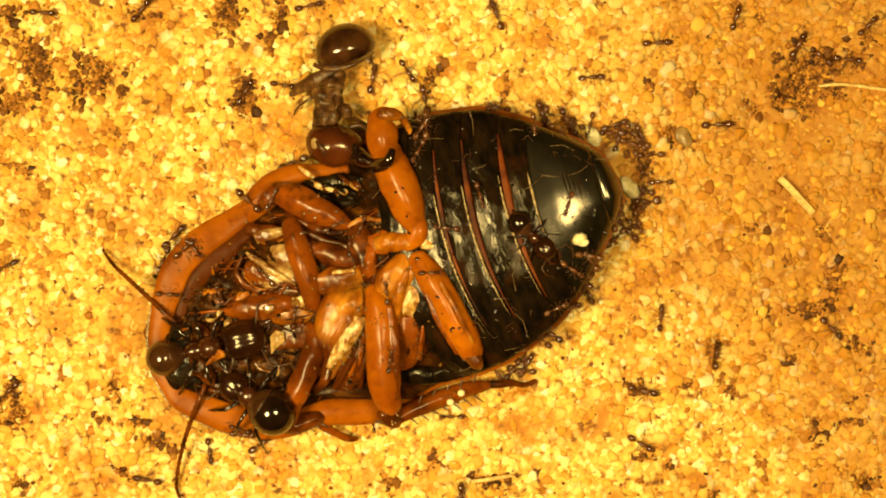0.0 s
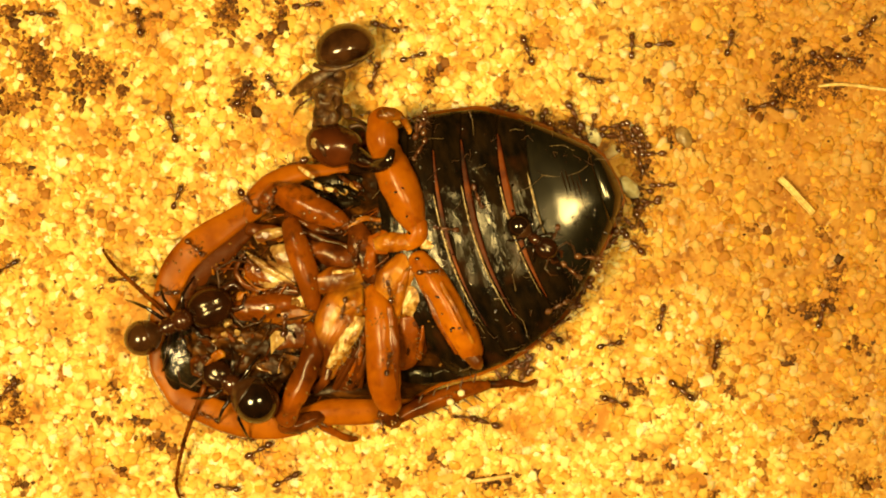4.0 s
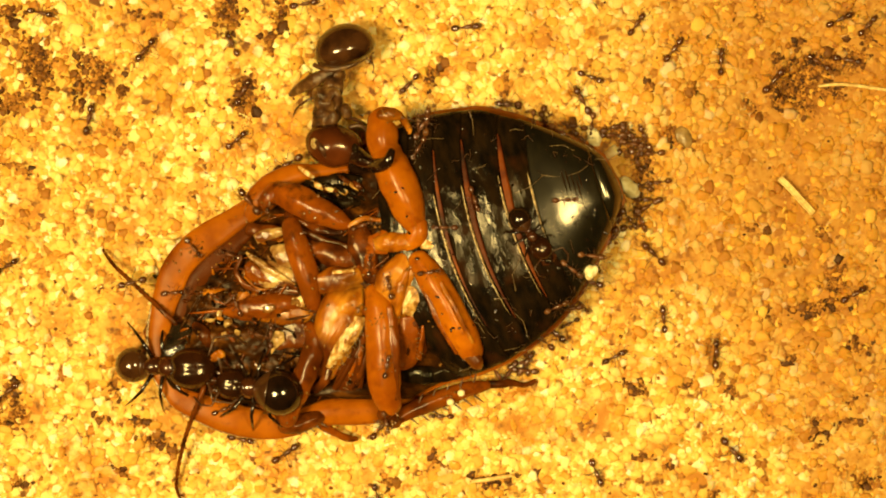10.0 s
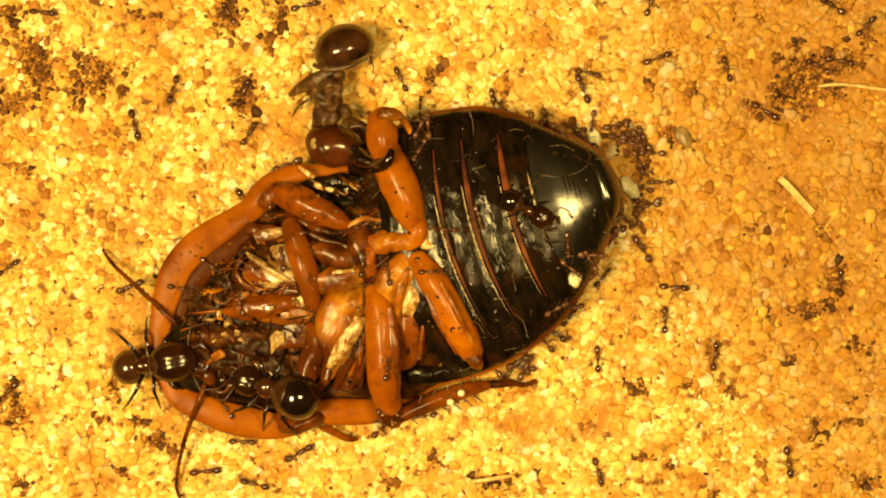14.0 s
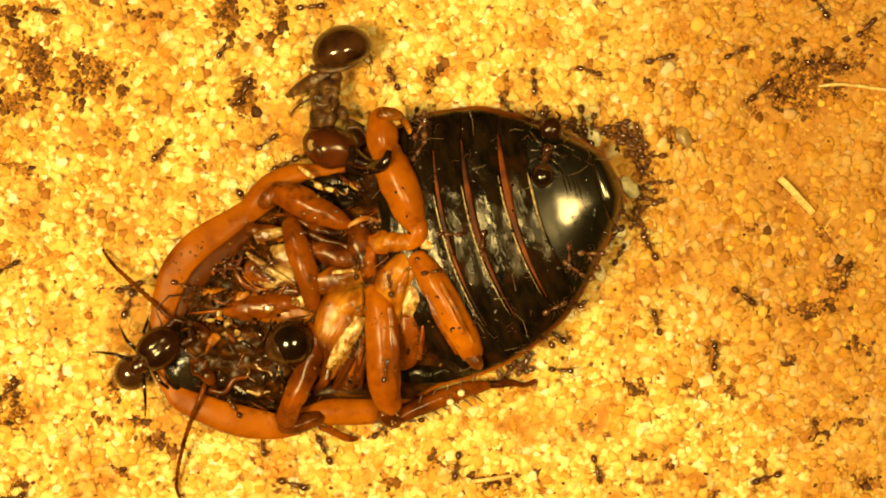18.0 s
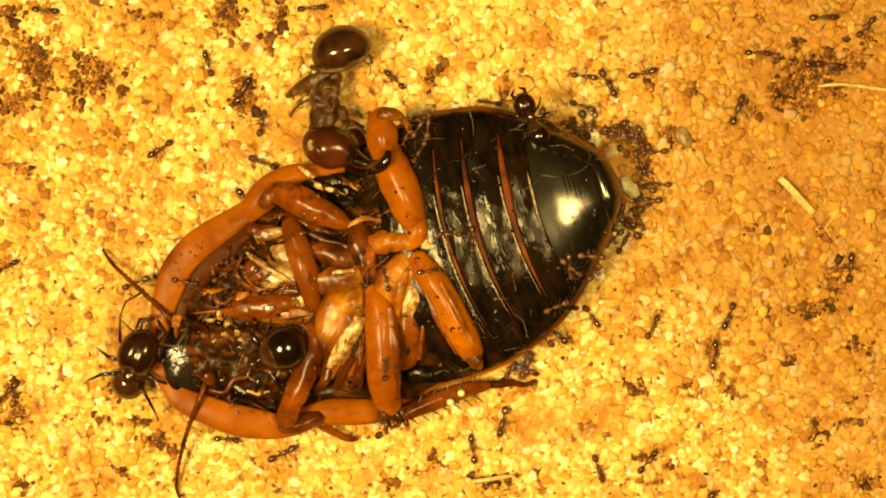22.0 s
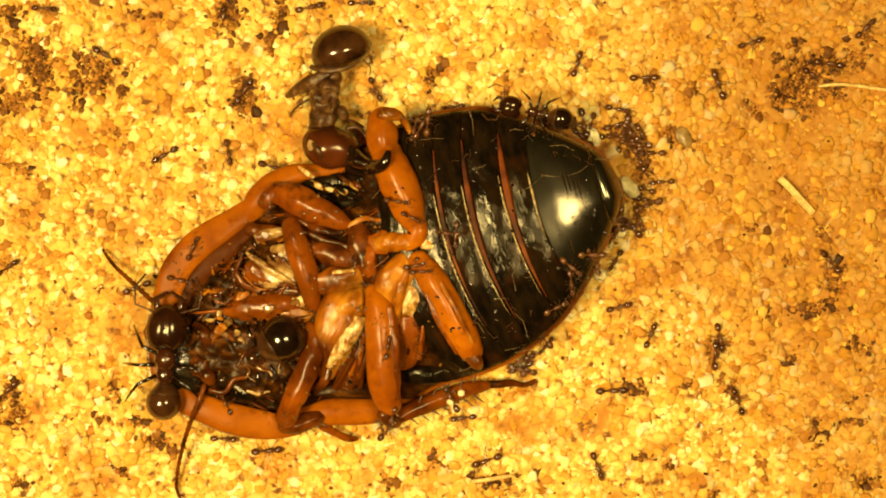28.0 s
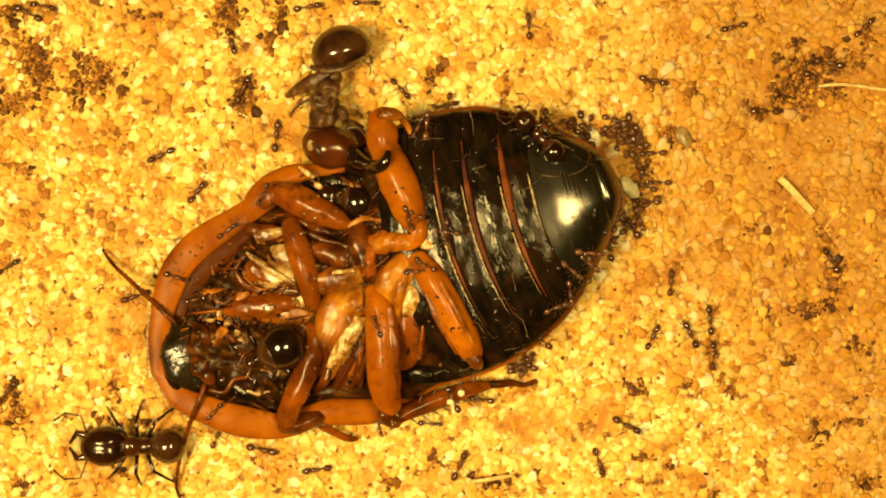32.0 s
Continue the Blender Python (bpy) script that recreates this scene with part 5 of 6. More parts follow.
RUNNERS = [
    "0:1165,77 3:1165,77 6:1170,80 7:1170,78 8:1180,76 9:1183,82 10:1190,87 11:1183,92 12:1178,95 13:1178,97 14:1165,105 17:1172,103 18:1170,103 19:1155,110 20:1140,126 25:1138,132 28:1140,138 29:1142,140 30:1147,133 31:1145,136 32:1155,145 0~0 3~0 6~20 8~0 9~10 10~50 11~45 12~45 13~40 14~20 17~25 18~15 19~20 20~10 25~5 28~5 30~-15",
    "0:1047,139 10:1047,138 11:1042,130 12:1040,132 14:1042,132 17:1045,125 18:1043,127 19:1042,133 20:1040,130 21:1033,135 25:1042,137 28:1020,115 29:970,98 30:940,105 31:937,72 32:935,45 0~0 2~-20 6~-20 8~-45 9~-50 10~-25 11~-20 12~-10 17~-25 18~-15 19~5 22~-10 25~0",
    "0:1005,214 9:1035,190 10:1028,178 11:1025,185 12:1038,167 13:1035,160 14:1032,158 17:1020,172 18:1030,215 20:1034,222",
    "0:1410,80 1:1420,65 2:1418,45 3:1415,25 4.5:1418,-60",
    "0:1300,30 1:1303,40 2:1310,40 3:1300,65 6:1275,100 7:1258,105 8:1260,100 9:1265,105 10:1275,110 11:1285,115 13:1282,118 14:1285,120 17:1295,95 18:1305,92 19:1310,88 20:1320,92 22:1340,97 25:1350,92 28:1330,75 29:1318,75 30:1310,65 31:1295,55 32:1297,50 0~70 2~90 3~80 6~75 7~55 8~55 9~85 10~85 11~-80 14~-75 17~25 19~20 20~0 22~0 25~15",
    "0:1268,222 1:1285,205 2:1305,203 3:1338,198 6:1370,172 7:1365,175 8:1360,168 9:1355,155 10:1370,145 11:1365,140 12:1362,145 13:1352,185 14:1355,200 17:1338,160 18:1345,158 19:1340,172 20:1320,208 21:1330,210 22:1303,195 23:1297,180 24:1280,170 25:1275,160 28:1272,150 29:1295,180 30:1345,198 32:1352,198 0~0 1~20 3~10 6~50 7~45 9~40 10~45 11~50 12~40 13~0 14~-35 17~50 18~40 19~20 20~-35 21~0 22~75 24~-55 25~-60 28~-75 29~-15 30~0",
    "0:1470,580 1:1475,578 2:1462,575 3:1458,568 6:1440,545 7:1445,545 8:1465,535 9:1490,530 10:1510,520 11:1508,505 12:1492,505 14:1488,500 17:1495,490 20:1498,485 21:1502,475 22:1502,475 23:1482,465 24:1470,465 32:1468,460 0~-40 1~-25 2~90 3~75 6~0 7~0 8~-65 9~45 10~30 11~60 12~90 13~90 17~75 20~85 22~80 23~-45 32~-55",
    "0:1170,562 14:1174,565 17:1165,567 20:1158,575 22:1155,580 23:1158,585 24:1170,578 25:1172,577 28:1152,595 32:1155,598 0~80 14~90 17~-70 20~70 22~65 23~-60 24~-40 25~-45 28~65",
    "0:1140,690 1:1162,697 2:1188,690 3:1190,678 6:1240,720 7:1262,733 8:1287,762 9:1298,780 10:1297,795 11:1315,800 12:1352,800 13:1378,803 14:1393,820 17:1363,832 18:1355,845 19:1328,843 20:1290,850 21:1262,865 23:1240,930",
    "0:1135,785 1:1155,797 2:1137,778 3:1118,720 6:1018,685 7:1033,725 8:1050,780 9:1035,820 10:1055,838 11:1056,835 25:1058,830 32:1058,820 11~-70 25~-70 32~-70",
    "0:720,128 1:717,110 2:714,112 3:715,105 6:760,95 7:752,120 8:728,128 9:725,140 10:722,148 11:695,155 12:705,150 13:705,140 14:708,140 17:697,140 24:700,142 25:690,135 28:665,158 29:683,145 30:705,140 31:703,155 32:708,160 13~-60 17~-65 18~-60 24~-45 25~-50",
    "0:877,28 1:870,5 2:866,-50",
    "0:752,175 2:735,100 3:692,52 6:662,40 7:635,15 8:612,-30",
    "0:505,150 1:515,152 2:515,175 3:495,165 6:468,128 7:468,123 8:443,108 9:423,100 10:410,78 11:405,65 12:405,45 13:410,35 14:405,25 17:405,40 18:398,85 19:365,112 20:362,130 21:372,112 22:370,115 23:365,98 24:363,70 25:370,55 28:398,30 29:390,20 30:395,25 31:400,45 32:410,75",
    "0:310,420 1:345,385 2:305,320 3:320,270 6:270,135 7:250,165 8:228,200 9:175,255 10:160,210 11:187,165 12:203,118 13:205,158 14:238,222 17:225,430 18:230,540 19:135,660 20:45,785 21:0,860 22:-60,930",
    "0:250,20 1:258,18 2:255,22 3:252,30 6:232,62 7:240,60 8:252,65 9:252,82 10:257,92 11:265,90 12:287,115 13:322,128 14:308,160 17:285,265 25:281,266 28:293,275 29:290,268 30:295,265 31:305,268 32:285,275 17~55 19~30 25~30",
    "0:326,440 2:300,450 4:315,350 6:350,320 7:395,280 8:405,260 9:415,258 10:420,250 11:465,257 12:435,245 13:440,240 14:443,235 17:475,245 18:475,250 19:465,230 20:480,220 21:462,215 22:462,220 23:462,225 24:455,240 25:390,215 28:405,270 29:415,330 30:320,415 31:325,370 32:350,340 6~40 8~60 9~40 10~40 11~0 12~75 13~60 14~60 17~25 18~40 19~80",
    "0:520,290 18:505,292 20:508,290 21:490,298 22:465,288 23:452,287 24:460,277 25:447,278 28:485,295 29:500,295 30:480,315 32:490,240",
    "0:260,850 1:182,842 2:90,830 3:18,832 4:-60,830",
    "0:370,800 1:372,820 2:378,872 3:385,860 6:440,868 7:500,862 8:540,872 9:570,930",
    "0:465,785 3:465,795 6:455,792 7:463,797 8:470,798 9:510,805 10:508,800 11:503,790 12:520,805 13:545,795 14:530,800 17:550,825 18:575,795 19:480,790 20:500,800 24:500,805 25:490,800 28:475,795 32:465,795 20~30 24~30 28~10 32~-15",
    "0:560,920 2:530,880 3:490,855 6:540,830 7:567,803 8:640,790 9:672,755 30:690,757 31:658,815 32:560,832",
    "0:640,960 8:640,920 9:655,853 10:668,880 11:680,940",
    "0:-60,820 11:-40,830 12:75,848 13:200,862 14:367,834 17:490,850 20:578,872 21:590,930",
    "0:560,960 13:540,910 14:452,855 17:150,862 18:20,880 19:-60,890",
    "0:430,770 14:430,780 17:425,780 18:465,785 19:402,783 20:402,778 21:375,800 22:405,778 25:400,778 28:397,775 30:385,775 31:375,768 32:385,770",
    "0:880,660 20:880,660 21:900,690 22:888,748 23:870,810 24:868,828 28:862,815 29:808,838 30:800,845 32:812,822",
    "0:790,960 19:780,930 20:790,905 21:835,858 22:835,795 23:823,748 24:800,705",
    "0:905,655 23:900,660 24:857,720 25:905,716 28:820,740 30:800,735 31:880,712 32:850,705",
    "0:815,880 1:815,850 2:828,765 3:868,750 6:830,740 7:850,780 8:868,815 9:850,885 10:850,940",
    "0:830,960 14:832,930 17:810,795 18:810,825 19:850,885 20:860,940",
    "0:1130,350 1:1172,275 2:1150,172 3:1115,105 6:1120,40 7:1137,25 8:1100,45 9:1110,55 10:1125,45 11:1140,20 12:1140,5 14:1150,5 17:1152,-50",
    "0:960,205 3:940,120 6:915,30 7:912,10 8:910,-50",
    "0:660,140 6:665,130 7:683,60 8:703,42 9:785,62 10:825,48 11:865,48 12:888,22 13:903,12 14:918,-50",
    "0:880,195 11:900,185 14:872,182 17:920,130 18:945,145 19:920,170 20:957,152 21:990,180 22:1030,187 23:1075,200 28:1095,195 32:1090,215",
    "0:1000,-60 19:1000,-40 20:1010,30 21:1045,88 22:1075,150 23:1108,195 24:1115,230",
    "0:1030,495 9:1030,495 10:1045,500 11:1080,512 12:1125,515 13:1155,502 14:1195,508 17:1297,510 18:1315,525 19:1335,525 20:1330,530 21:1298,548 22:1287,560 23:1290,575 25:1297,575 28:1275,600 29:1275,595 30:1255,585 31:1265,570 32:1255,565 17~-40 18~-35 20~-45 21~80 22~70 24~90 25~-80",
    "0:1010,545 20:1010,545 21:1040,540 22:1045,560 23:1078,588 24:1075,580 25:1078,580 28:1095,543 29:1125,547 30:1145,525 31:1185,513 32:1185,500",
    "0:975,590 24:985,590 25:1005,605 28:1085,693 29:1095,660 30:1075,692 31:1085,740 32:1110,752",
    "0:1150,960 18:1150,930 19:1162,900 20:1168,872 21:1155,835 22:1145,815 23:1180,812 24:1270,795 25:1300,795 28:1305,708 29:1280,685 30:1240,650 31:1232,620 32:1220,590",
    "0:1040,520 3:1080,600 6:1083,625 7:1085,630 9:1090,625 10:1088,630 12:1085,633 13:1075,625 14:1058,635 17:990,637 18:995,655 19:990,655 20:983,663 21:945,660 23:920,652 6~10 9~30 12~20",
    "0:1110,410 8:1135,450 9:1165,485 10:1155,450 11:1125,445 12:1125,455 13:1143,445 14:1137,440 17:1145,445 18:1148,435 20:1112,402",
    "0:290,460 1:280,485 2:258,465 3:205,495 6:255,495 7:265,490 8:235,500 17:225,510 20:240,505 25:245,500 32:238,525",
    "0:745,225 28:745,225 29:765,190 30:797,172 31:795,172 32:790,187",
    "0:440,355 22:440,355 24:380,290 25:330,230 27.5:215,120 28:190,98 29:140,70 30:120,55 31:90,45 32:50,25",
    "0:1470,-60 6:1470,-40 7:1475,10 8:1480,25 9:1480,30 10:1485,35 11:1485,15 12:1470,5 14:1472,10 17:1440,10 18:1450,15 19:1453,30 21:1460,30 22:1460,30 23:1455,12 24:1450,-50",
    "0:1535,45 32:1530,50", "0:1500,108 8:1505,104 20:1470,118 32:1468,112 0~-10", "0:1450,98 32:1440,140", "0:15,472 32:15,472 0~30", "0:14,692 32:14,692 0~45",
    "0:548,10 12:540,8 20:555,14 32:548,12 0~10", "0:78,25 9:74,24 17:82,20 32:80,14", "0:433,165 32:433,160 0~60", "0:1268,626 32:1262,630 0~85", "0:640,-40 22:640,-20 25:620,8 28:640,8 31:645,4 32:650,6",
]

CLIMBERS = [
    "0:790,405 13:786,402 17:795,415 32:792,412", "0:684,520 6:690,515 9:690,518 13:684,482 18:690,505 24:680,490 25:702,486 28:735,470 30:770,470 31:775,478 32:755,470",
    "0:480,352 6:480,358 13:478,358 20:500,385 25:492,376 32:465,345", "0:640,400 1:622,450 2:632,480 3:612,520 6:598,600 8:530,600 10:460,592 13:430,560 17:410,470 22:470,490 25:480,440 28:500,460 32:560,470",
    "0:345,440 1:345,440 12:342,440 14:372,470 15.5:396,486 22:396,486 23.5:345,440 28:340,440 29:355,440 30:372,430 32:402,410", "0:425,760 2:365,745 8:384,728 9:378,722 10:395,725 11:402,712 12:412,740 13:400,725 20:420,720 30:395,715 32:380,730",
    "0:300,520 8:292,518 9:305,518 11:312,517 12:325,520 14:318,512 20:330,500 31:315,495 32:312,490", "0:690,640 17:682,658 25:680,650 28:685,615 29:682,615 30:680,603 31:677,600 32:668,578",
    "0:742,268 7:742,262 22:742,268 24:690,345 25:680,353 29:712,360 30:715,378 32:722,385", "0:760,482 13:758,484 17:770,480 32:735,480", "0:850,345 9:840,350 12:838,358 17:860,430 25:820,420 32:790,410",
    "0:620,435 6:640,450 10:655,470 17:630,470 22:650,490 32:615,455", "0:470,490 5:440,460 10:410,450 17:465,485 20:480,490 23:410,465 28:440,440 32:420,470", "0:390,520 10:420,540 17:400,480 25:405,430 32:425,575",
    "0:520,560 10:480,595 14:500,460 20:455,480 30:380,525 32:345,530", "0:660,745 8:690,748 14:675,745 20:685,755 24:678,742 32:672,752", "0:800,738 6:828,738 12:760,735 20:720,745 25:705,715 29:690,750 32:762,750",
    "0:735,215 8:740,240 14:745,190 17:735,200 22:720,240 32:740,225", "0:880,190 6:905,190 10:900,188 13:880,185 17:905,190 24:850,178 28:800,190 32:790,188",
    "0:960,590 6:1010,560 8:1020,565 12:995,580 17:1030,535 20:1000,545 25:1010,560 29:950,630 32:925,645", "0:1040,500 5:1020,540 10:1030,540 17:1095,455 22:1105,430 25:1105,435 29:1085,470 32:1080,440",
    "0:590,400 10:640,400 20:660,390 23:700,370 25:720,385 32:740,385", "0:1005,360 2:1010,345 4:980,420 10:1000,355 11:1005,420 32:1010,520",
]


def crowd_places(rng):
    """Ants packed at the tail end, along the flank and about the wound on the belly."""
    out = []
    for k in range(5):
        b = -1.25 + 2.6 * k / 4
        out.append((1120 + 38 * math.cos(b) + rng.uniform(-10, 14), 322 + 78 * math.sin(b) + rng.uniform(-8, 8), math.degrees(b) + 180 + rng.uniform(-60, 60)))
    for u, v in ((1092, 226), (1114, 232), (1136, 246), (1120, 258), (1130, 290), (1140, 330), (1146, 356), (1112, 392), (1096, 386)):
        out.append((u + rng.uniform(-4, 4), v + rng.uniform(-4, 4), rng.uniform(0, 360)))
    for k in range(9):
        f = k / 8
        out.append((935 + 160 * f + rng.uniform(-10, 10), 208 + 34 * f + rng.uniform(-14, 16), rng.uniform(0, 360)))
    for k in range(5):
        f = k / 4
        out.append((1085 - 130 * f + rng.uniform(-8, 8), 420 + 175 * f + rng.uniform(-8, 8), rng.uniform(0, 360)))
    for k in range(3):
        out.append((rng.uniform(930, 1050), rng.uniform(415, 505), rng.uniform(0, 360)))
    for k in range(1):
        out.append((rng.uniform(735, 775), rng.uniform(200, 250), rng.uniform(0, 360)))
    for k in range(4):
        out.append((915 + k * 6 + rng.uniform(-5, 5), 648 + rng.uniform(-8, 8), rng.uniform(0, 360)))
    return out


def motions():
    """All that moves: the ants, the crumb that they drag, and nothing else."""
    rng = random.Random(21)
    kinds = [small_ant(50, WORKER), small_ant(45, WORKER), small_ant(54, WORKER), small_ant(41, CLIMBER, 0.78, 0.72), small_ant(37, CLIMBER, 0.74, 0.66), small_ant(48, CROWD, 0.95, 0.8, M_CROWD), small_ant(43, CROWD, 0.9, 0.8, M_CROWD)]
    used = [False] * 7

    def another(size, label):
        k = 3 + size % 2 if label == CLIMBER else 5 + size % 2 if label == CROWD else size % 3
        if not used[k]:
            used[k] = True
            ob = kinds[k]
        else:
            ob = copy_thing(kinds[k], Matrix.Identity(4))
        return tagged(ob, label)
    jobs = [(text, WORKER, 2.0, None, 0.5) for text in RUNNERS] + [(text, CLIMBER, 1.5, None, 0.5) for text in CLIMBERS]
    jobs += [("0:%.1f,%.1f" % (u, v), CROWD, 4.0, face, 1.0) for u, v, face in crowd_places(rng)]
    obs = [another(i, job[1]) for i, job in enumerate(jobs)]
    for i, (ob, job) in enumerate(zip(obs, jobs)):
        key_small(ob, read_track(job[0]), 100 + i, job[3], job[4], job[2], read_turns(job[0]))
    big = fixed_soldier()
    base = big.location.copy()
    off = Vector((-6, -3, 0)) * K
    walk(big, [(t, Matrix.Translation(base + off * f)) for t, f in ((0, 0), (6, 0.05), (13, 0.15), (14.5, 0.25), (16.5, 0.85), (19, 1.0), (25, 1.1), (32, 1.1))])
    a, t, g = soldier("soldier_ant", "large glossy dark soldier ant tearing at the cockroach's head", (43, 36, 30), (34, 20, 19), (33, 31, 30), 72, M_GASTER, M_MAJOR_RED, "large soldier ants")
    key_soldier(a, t, g, [(0, 290, 634, 430, 602, 104, 112), (1, 290, 626, 438, 592, 104, 112), (2, 284, 596, 420, 556, 104, 112), (3, 268, 586, 412, 528, 104, 112), (3.5, 260, 588, 400, 540, 108, 106), (4.5, 240, 615, 340, 545, 108, 90), (5.5, 222, 638, 300, 552, 108, 64),
                          (6, 220, 640, 292, 562, 108, 60), (6.5, 217, 644, 294, 588, 108, 60), (7, 222, 642, 300, 602, 108, 60), (8, 227, 641, 310, 628, 108, 60), (9, 226, 634, 330, 634, 108, 60), (10, 236, 646, 340, 652, 108, 60), (11, 236, 648, 344, 640, 108, 60), (12, 235, 648, 332, 636, 108, 60), (13, 230, 650, 304, 638, 108, 60),
                          (14, 230, 650, 308, 640, 108, 60), (14.5, 232, 650, 306, 632, 108, 60), (16.5, 228, 656, 296, 628, 108, 62), (17, 232, 656, 300, 624, 108, 62), (18, 233, 660, 282, 616, 108, 62), (19, 232, 662, 268, 612, 110, 62), (20, 229, 668, 258, 614, 110, 62), (21, 228, 672, 248, 618, 110, 62),
                          (22, 228, 676, 246, 624, 110, 62), (23, 230, 678, 240, 622, 110, 62), (24, 234, 680, 230, 612, 104, 60), (25, 242, 692, 222, 608, 98, 58), (25.5, 250, 708, 222, 602, 98, 58), (27.5, 280, 719, 272, 600, 110, 80), (28, 290, 712, 295, 582, 112, 90), (29, 283, 716, 306, 624, 112, 90),
                          (29.5, 277, 728, 286, 664, 110, 86), (29.9, 272, 736, 272, 668, 108, 80), (30.1, 306, 762, 178, 758, 60, 46), (30.4, 300, 770, 186, 765, 46, 38), (31, 300, 776, 183, 785, 42, 36), (32, 298, 790, 185, 790, 42, 36)], 112)
    a, t, g = soldier("soldier_ant", "large glossy dark soldier ant feeding in the opened thorax", (29, 27, 22), (32, 19, 18), (43, 40, 37), 72, M_MAJOR, M_MAJOR_RED, "large soldier ants")
    key_soldier(a, t, g, [(0, 482, 730, 415, 685), (1, 470, 722, 405, 670), (2, 460, 690, 395, 660), (3, 447, 717, 385, 665), (3.5, 450, 715, 385, 665), (5.5, 450, 690, 380, 655), (6, 428, 715, 372, 660), (6.5, 428, 730, 372, 660), (7, 455, 722, 385, 670),
                          (8, 455, 703, 385, 668), (9, 465, 693, 388, 668), (10, 495, 695, 410, 680), (11, 515, 670, 425, 682), (12, 523, 665, 428, 682), (13, 535, 692, 445, 682), (14, 525, 703, 438, 675), (14.5, 525, 705, 436, 672),
                          (16.5, 507, 601, 436, 640, 68, 118), (17, 514, 598, 438, 640, 68, 118), (18, 515, 607, 440, 645, 68, 118), (19, 518, 608, 440, 648, 68, 118), (20, 520, 608, 440, 648, 68, 118), (21, 500, 618, 430, 652, 68, 118), (22, 504, 616, 430, 652, 68, 118), (23, 495, 608, 424, 650, 68, 118),
                          (24, 517, 622, 440, 655, 68, 118), (25, 508, 615, 430, 652, 68, 118), (25.5, 480, 612, 420, 652, 68, 118), (27.5, 497, 602, 424, 648, 68, 118), (28, 500, 600, 426, 648, 68, 118), (29, 518, 602, 440, 648, 68, 118), (30, 518, 606, 440, 648, 68, 118), (31, 519, 605, 440, 648, 68, 118), (32, 500, 614, 424, 652, 68, 118)], 104, -14)
    a, t, g = soldier("middle_sized_ant", "middle-sized dark ant working over the cockroach's flank", (21, 19, 17), (17, 9, 9), (22, 19, 18), 38, M_MAJOR, M_MAJOR_RED, "middle-sized ants", thick=2.0)
    key_soldier(a, t, g, [(0, 920, 395, 965, 440, 168), (1, 915, 400, 962, 440, 168), (2, 908, 392, 955, 436, 168), (3, 920, 402, 970, 438, 168), (6, 917, 392, 958, 440, 168), (7, 915, 390, 960, 436, 168), (8, 915, 388, 960, 436, 168), (9, 915, 388, 955, 440, 168), (10, 920, 388, 958, 440, 168),
                          (11, 942, 352, 985, 400, 168), (12, 967, 362, 1002, 412, 168), (13, 948, 340, 965, 402, 168), (14, 905, 356, 960, 385, 168), (14.5, 910, 352, 968, 360, 168), (15.5, 935, 340, 985, 300, 168), (16.5, 955, 330, 985, 255, 168), (17, 957, 328, 985, 247, 168),
                          (18, 960, 312, 975, 228, 168), (19, 965, 300, 963, 214, 168), (20, 955, 265, 968, 196, 150), (21, 963, 265, 946, 190, 150), (22, 955, 240, 928, 185, 150), (23, 950, 233, 916, 172, 150), (24, 945, 218, 906, 168, 150), (25, 937, 228, 940, 165, 150), (25.5, 940, 226, 935, 168, 150),
                          (27.5, 985, 207, 905, 190, 150), (28, 993, 210, 904, 189, 150), (29, 965, 220, 888, 186, 150), (30, 980, 265, 922, 208, 150), (31, 995, 265, 930, 212, 150), (32, 980, 268, 929, 215, 150)], 132, 0)
    a, t, g = soldier("middle_sized_ant", "middle-sized dark ant creeping out from under the cockroach's hips", (26, 24, 20), (22, 12, 11), (36, 31, 28), 40, M_MAJOR, M_MAJOR_RED, "middle-sized ants", thick=2.0)
    key_soldier(a, t, g, [(0, 600, 335, 560, 350, 42), (9, 598, 333, 558, 350, 42), (11, 606, 332, 562, 350, 42), (19, 610, 335, 565, 350, 42), (28, 612, 345, 566, 352, 44), (30, 634, 358, 580, 350, 86), (32, 634, 357, 582, 350, 86)], 82, 0)
    crumb = thing("pale_crumb", Vector((0, 0, 0)), "pale yellow crumb of food dragged over the belly", "crumb")
    part("flake", blob(Vector((0, 0, 0)), (13, 11, 8), 0, 0, 3, 6, 3, 3000), M_CRUMB, crumb)
    path = read_track("0:1027,425 1:1030,427 2:1043,448 3:1048,458 6:1040,512 7:1025,515 9:1045,500 10:1045,482 11:1005,490 12:1013,482 13:1013,495 14:1018,495 17:1062,485 32:1062,485")
    rows = []
    for t in (0, 1, 2, 3, 6, 7, 9, 10, 11, 12, 13, 14, 17, 32):
        u, v = place_at(path, t)
        p = P(u, v, surface(u, v) + 9)
        rows.append((t, pose(p.x, p.y, p.z, 0, 0, 6 * t)))
    walk(crumb, rows)
    scrap = thing("food_scrap", Vector((0, 0, 0)), "tan shred of flesh tugged about by a soldier ant", "food scrap")
    part("shred", merge(blob(Vector((0, 0, 0)), (13, 9, 6), 30, 0, 3, 6, 5, 2600), blob(Vector((-12, -10, 0)) * K, (14, 3, 3), 40, 0, 3, 3, 7, 2600)), M_AMBER, scrap)
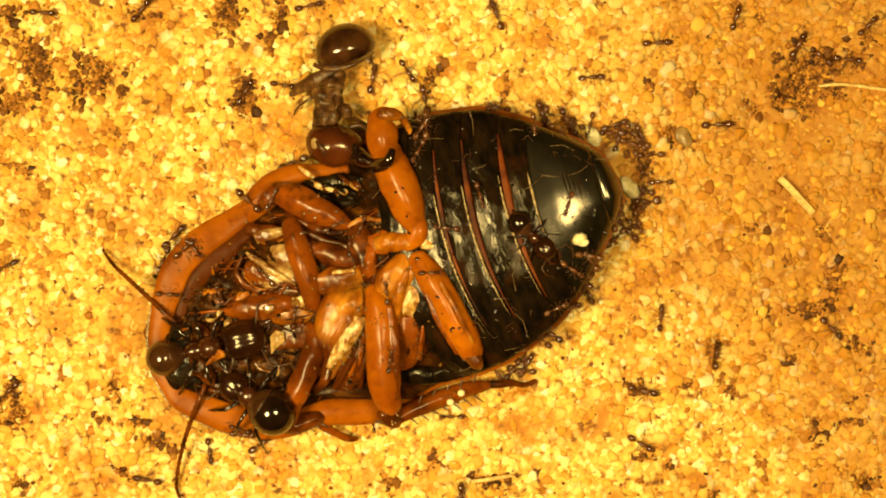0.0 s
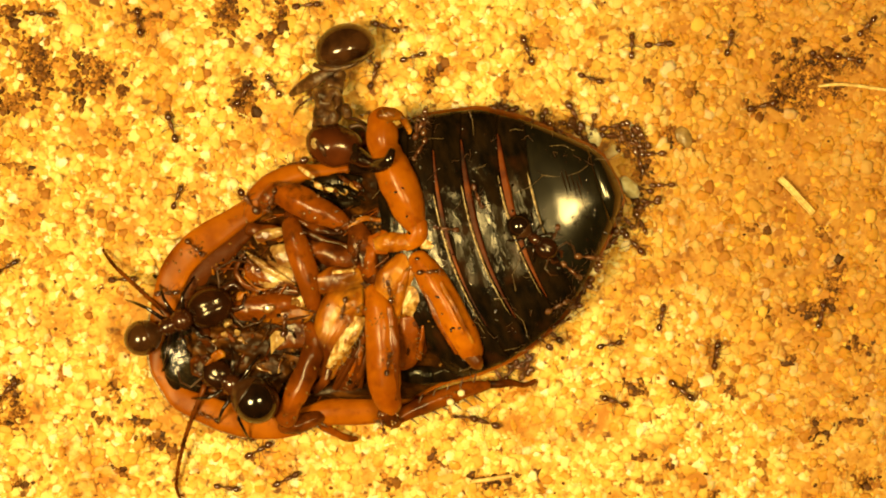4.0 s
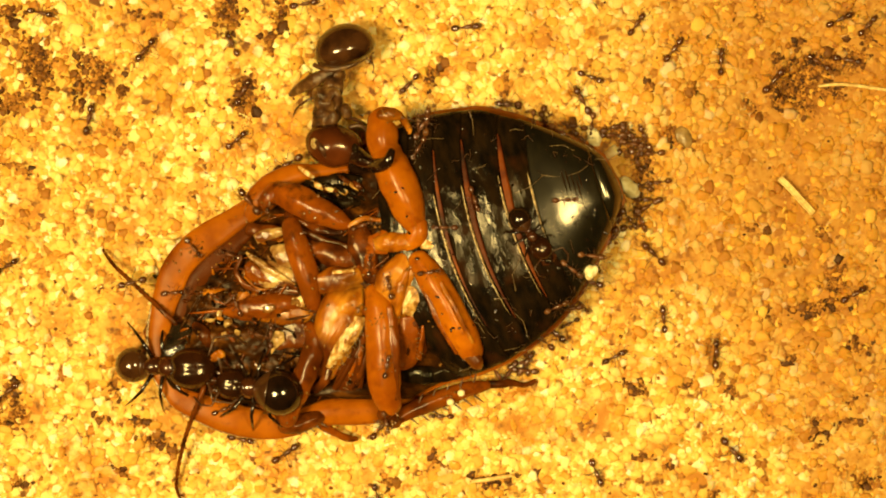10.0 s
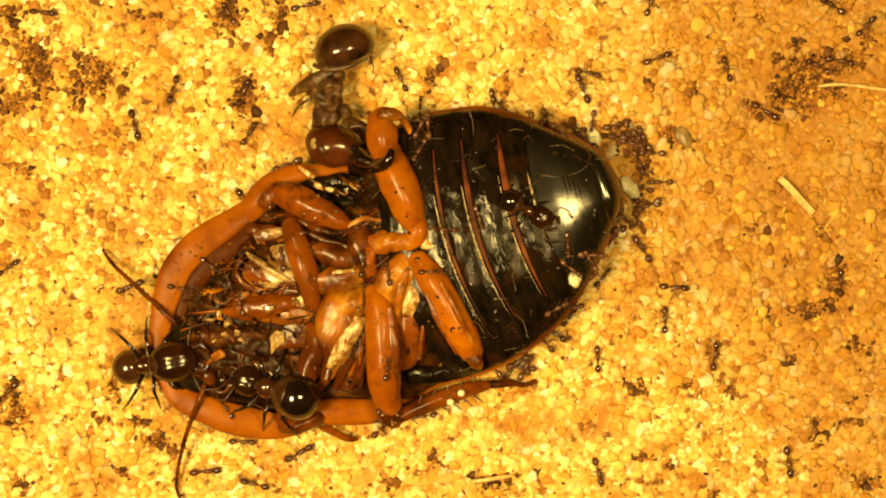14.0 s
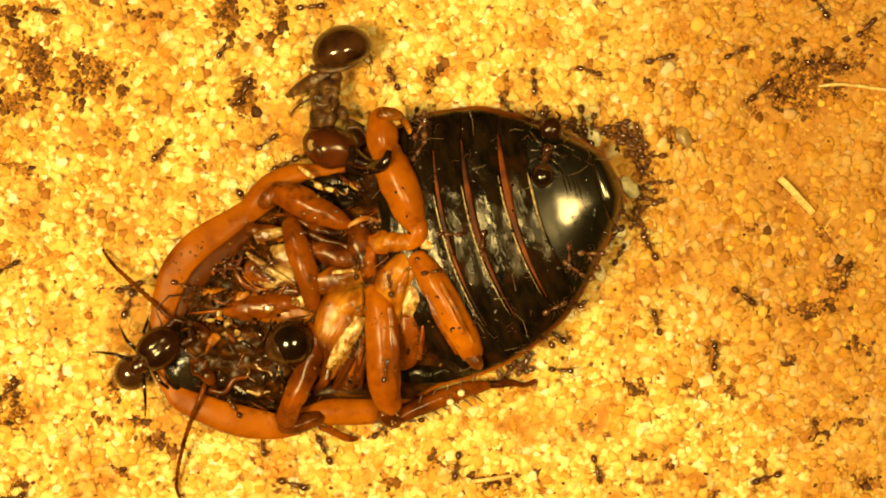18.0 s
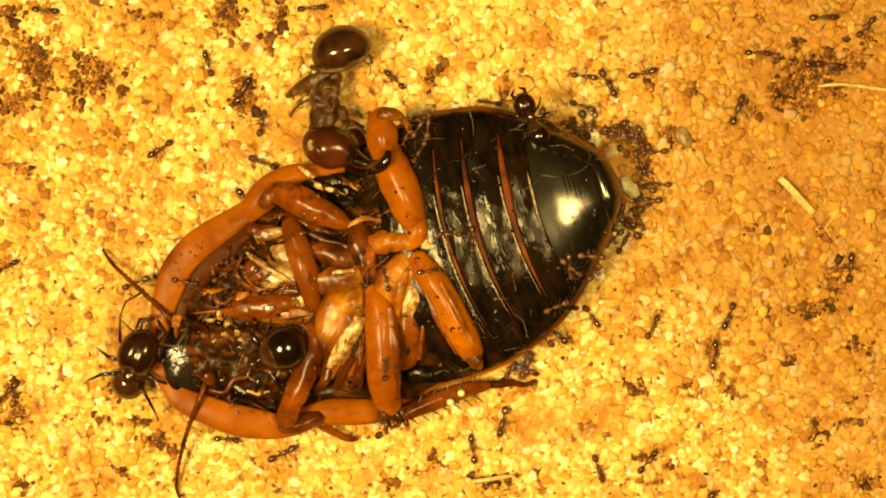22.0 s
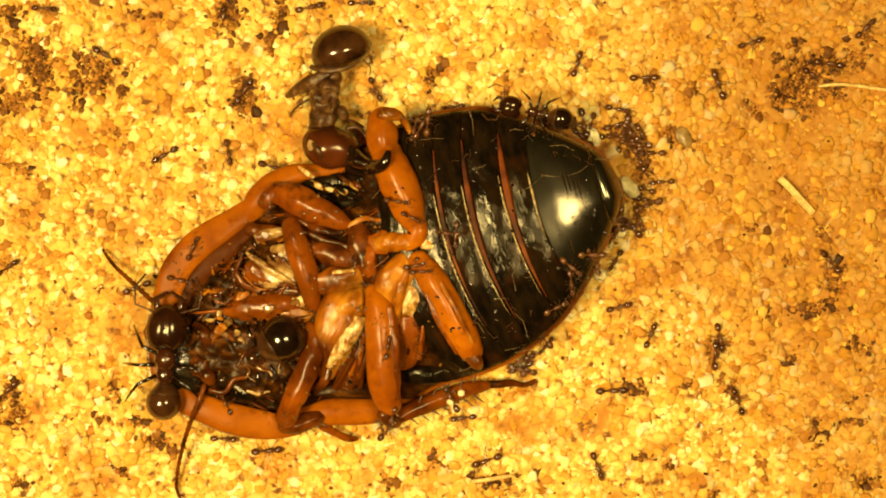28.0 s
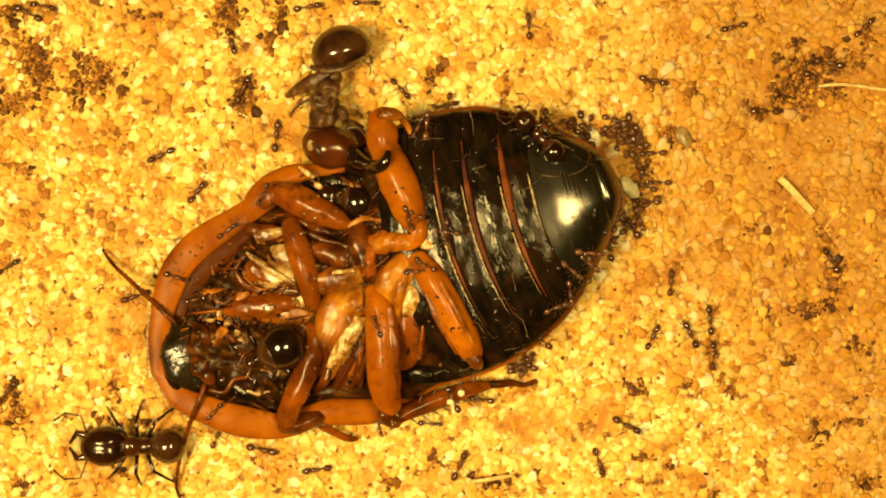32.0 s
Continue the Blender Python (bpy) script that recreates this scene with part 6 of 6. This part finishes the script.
    walk(scrap, [(t, pose(*P(u, v, 116), 0, 0, r)) for t, u, v, r in ((0, 386, 628, 0), (14.5, 386, 628, 0), (16.5, 388, 626, 0), (17, 380, 616, 10), (18, 378, 600, 20), (19, 354, 575, 30), (20, 356, 586, 40), (21, 336, 602, 30), (22, 312, 568, 50),
                                                                  (23, 324, 590, 40), (24, 380, 590, 30), (28, 390, 582, 20), (29.5, 364, 586, 30), (30.2, 390, 590, 20), (32, 392, 588, 20))])


# ---- small still things on the sand ----
def straw(line, mat, label, edges=()):
    a = thing("straw", P(*line[0][:3]), label, "straw")
    stalk = part("stalk", limb(line, 8, 0.5, 5, rough=0.8), mat, a)
    for x, y in edges:
        part("edge", limb([(u + x, v + y, h + 2, r * 0.42) for u, v, h, r in line], 7, 0.8, 5, rough=0.8), mat, stalk, "pale yellow rolled edge")


def pale_piece(u, v, r, seed, label):
    a = thing("food_scrap", P(u, v, 0), label, "food scrap")
    part("lump", blob(P(u, v, surface(u, v) + r[2] * 0.5), r, seed * 40, 0, 3, 5, seed, 2200), M_CRUMB, a)


def litter():
    straw([(1381, 316, 16, 4), (1410, 346, 18, 4.8), (1438, 377, 16, 3.8)], M_STRAW, "short dry yellow straw with a grooved stalk", ((-3.3, 2.9), (3.3, -2.9)))
    straw([(1450, 152, 12, 2.5), (1500, 150, 14, 3), (1572, 160, 14, 3)], M_STRAW, "thin pale straw beside the dark hollow")
    straw([(835, 852, 12, 3), (870, 848, 14, 4), (905, 842, 12, 3)], M_STRAW, "short yellow straw lying on dark soil")
    straw([(1262, 610, 12, 3), (1260, 628, 13, 4), (1258, 645, 10, 3)], M_DARK_CRUMB, "dark little twig on the sand")
    pale_piece(1114, 332, (13, 24, 16), 1, "pale yellow scrap of food at the tail end")
    pale_piece(1096, 412, (11, 13, 9), 2, "pale yellow scrap of food beside the belly")
    pale_piece(1050, 243, (20, 10, 8), 3, "pale yellow scrap of food beside the belly")
    stone = thing("pebble", P(1210, 243, 0), "dark brown grain of stone in the sand", "pebble")
    part("stone", blob(P(1210, 243, 4), (13, 20, 8), 30, 0, 3, 4, 2, 1800), M_STONE, stone)


def droplets():
    """Beads of fluid on the legs, the rims and the torn thorax; dark beads added on the belly for glints."""
    rng = random.Random(31)
    for k in range(110):
        s, w = rng.uniform(10, 430), rng.uniform(-190, 190)
        u, v = 330 + AX.x * s + NX.x * w, 610 + AX.y * s + NX.y * w
        r = rng.uniform(1.3, 2.8)
        part("small_bead", blob(P(u, v, surface(u, v) + r * 0.4), (r * rng.uniform(1, 1.8), r, r * 0.8), rng.uniform(0, 180), sub=1), M_WET, BODY, "tiny bead of fluid")
    # glossy dark beads added to give the belly its scattered glints
    for k in range(90):
        s, x = rng.uniform(430, 770), rng.uniform(-0.92, 0.92)
        w = x * half_width(s)[0 if x < 0 else 1]
        u, v = 330 + AX.x * s + NX.x * w, 610 + AX.y * s + NX.y * w
        r = rng.uniform(1.2, 2.6)
        part("small_bead", blob(P(u, v, surface(u, v) + r * 0.2), (r * rng.uniform(1, 2.2), r, r * 0.7), rng.uniform(0, 180), sub=2), M_MAJOR, BODY, "tiny dark glossy bead added to catch a glint")


droplets()
hair_rows(BODY)
litter()
motions()
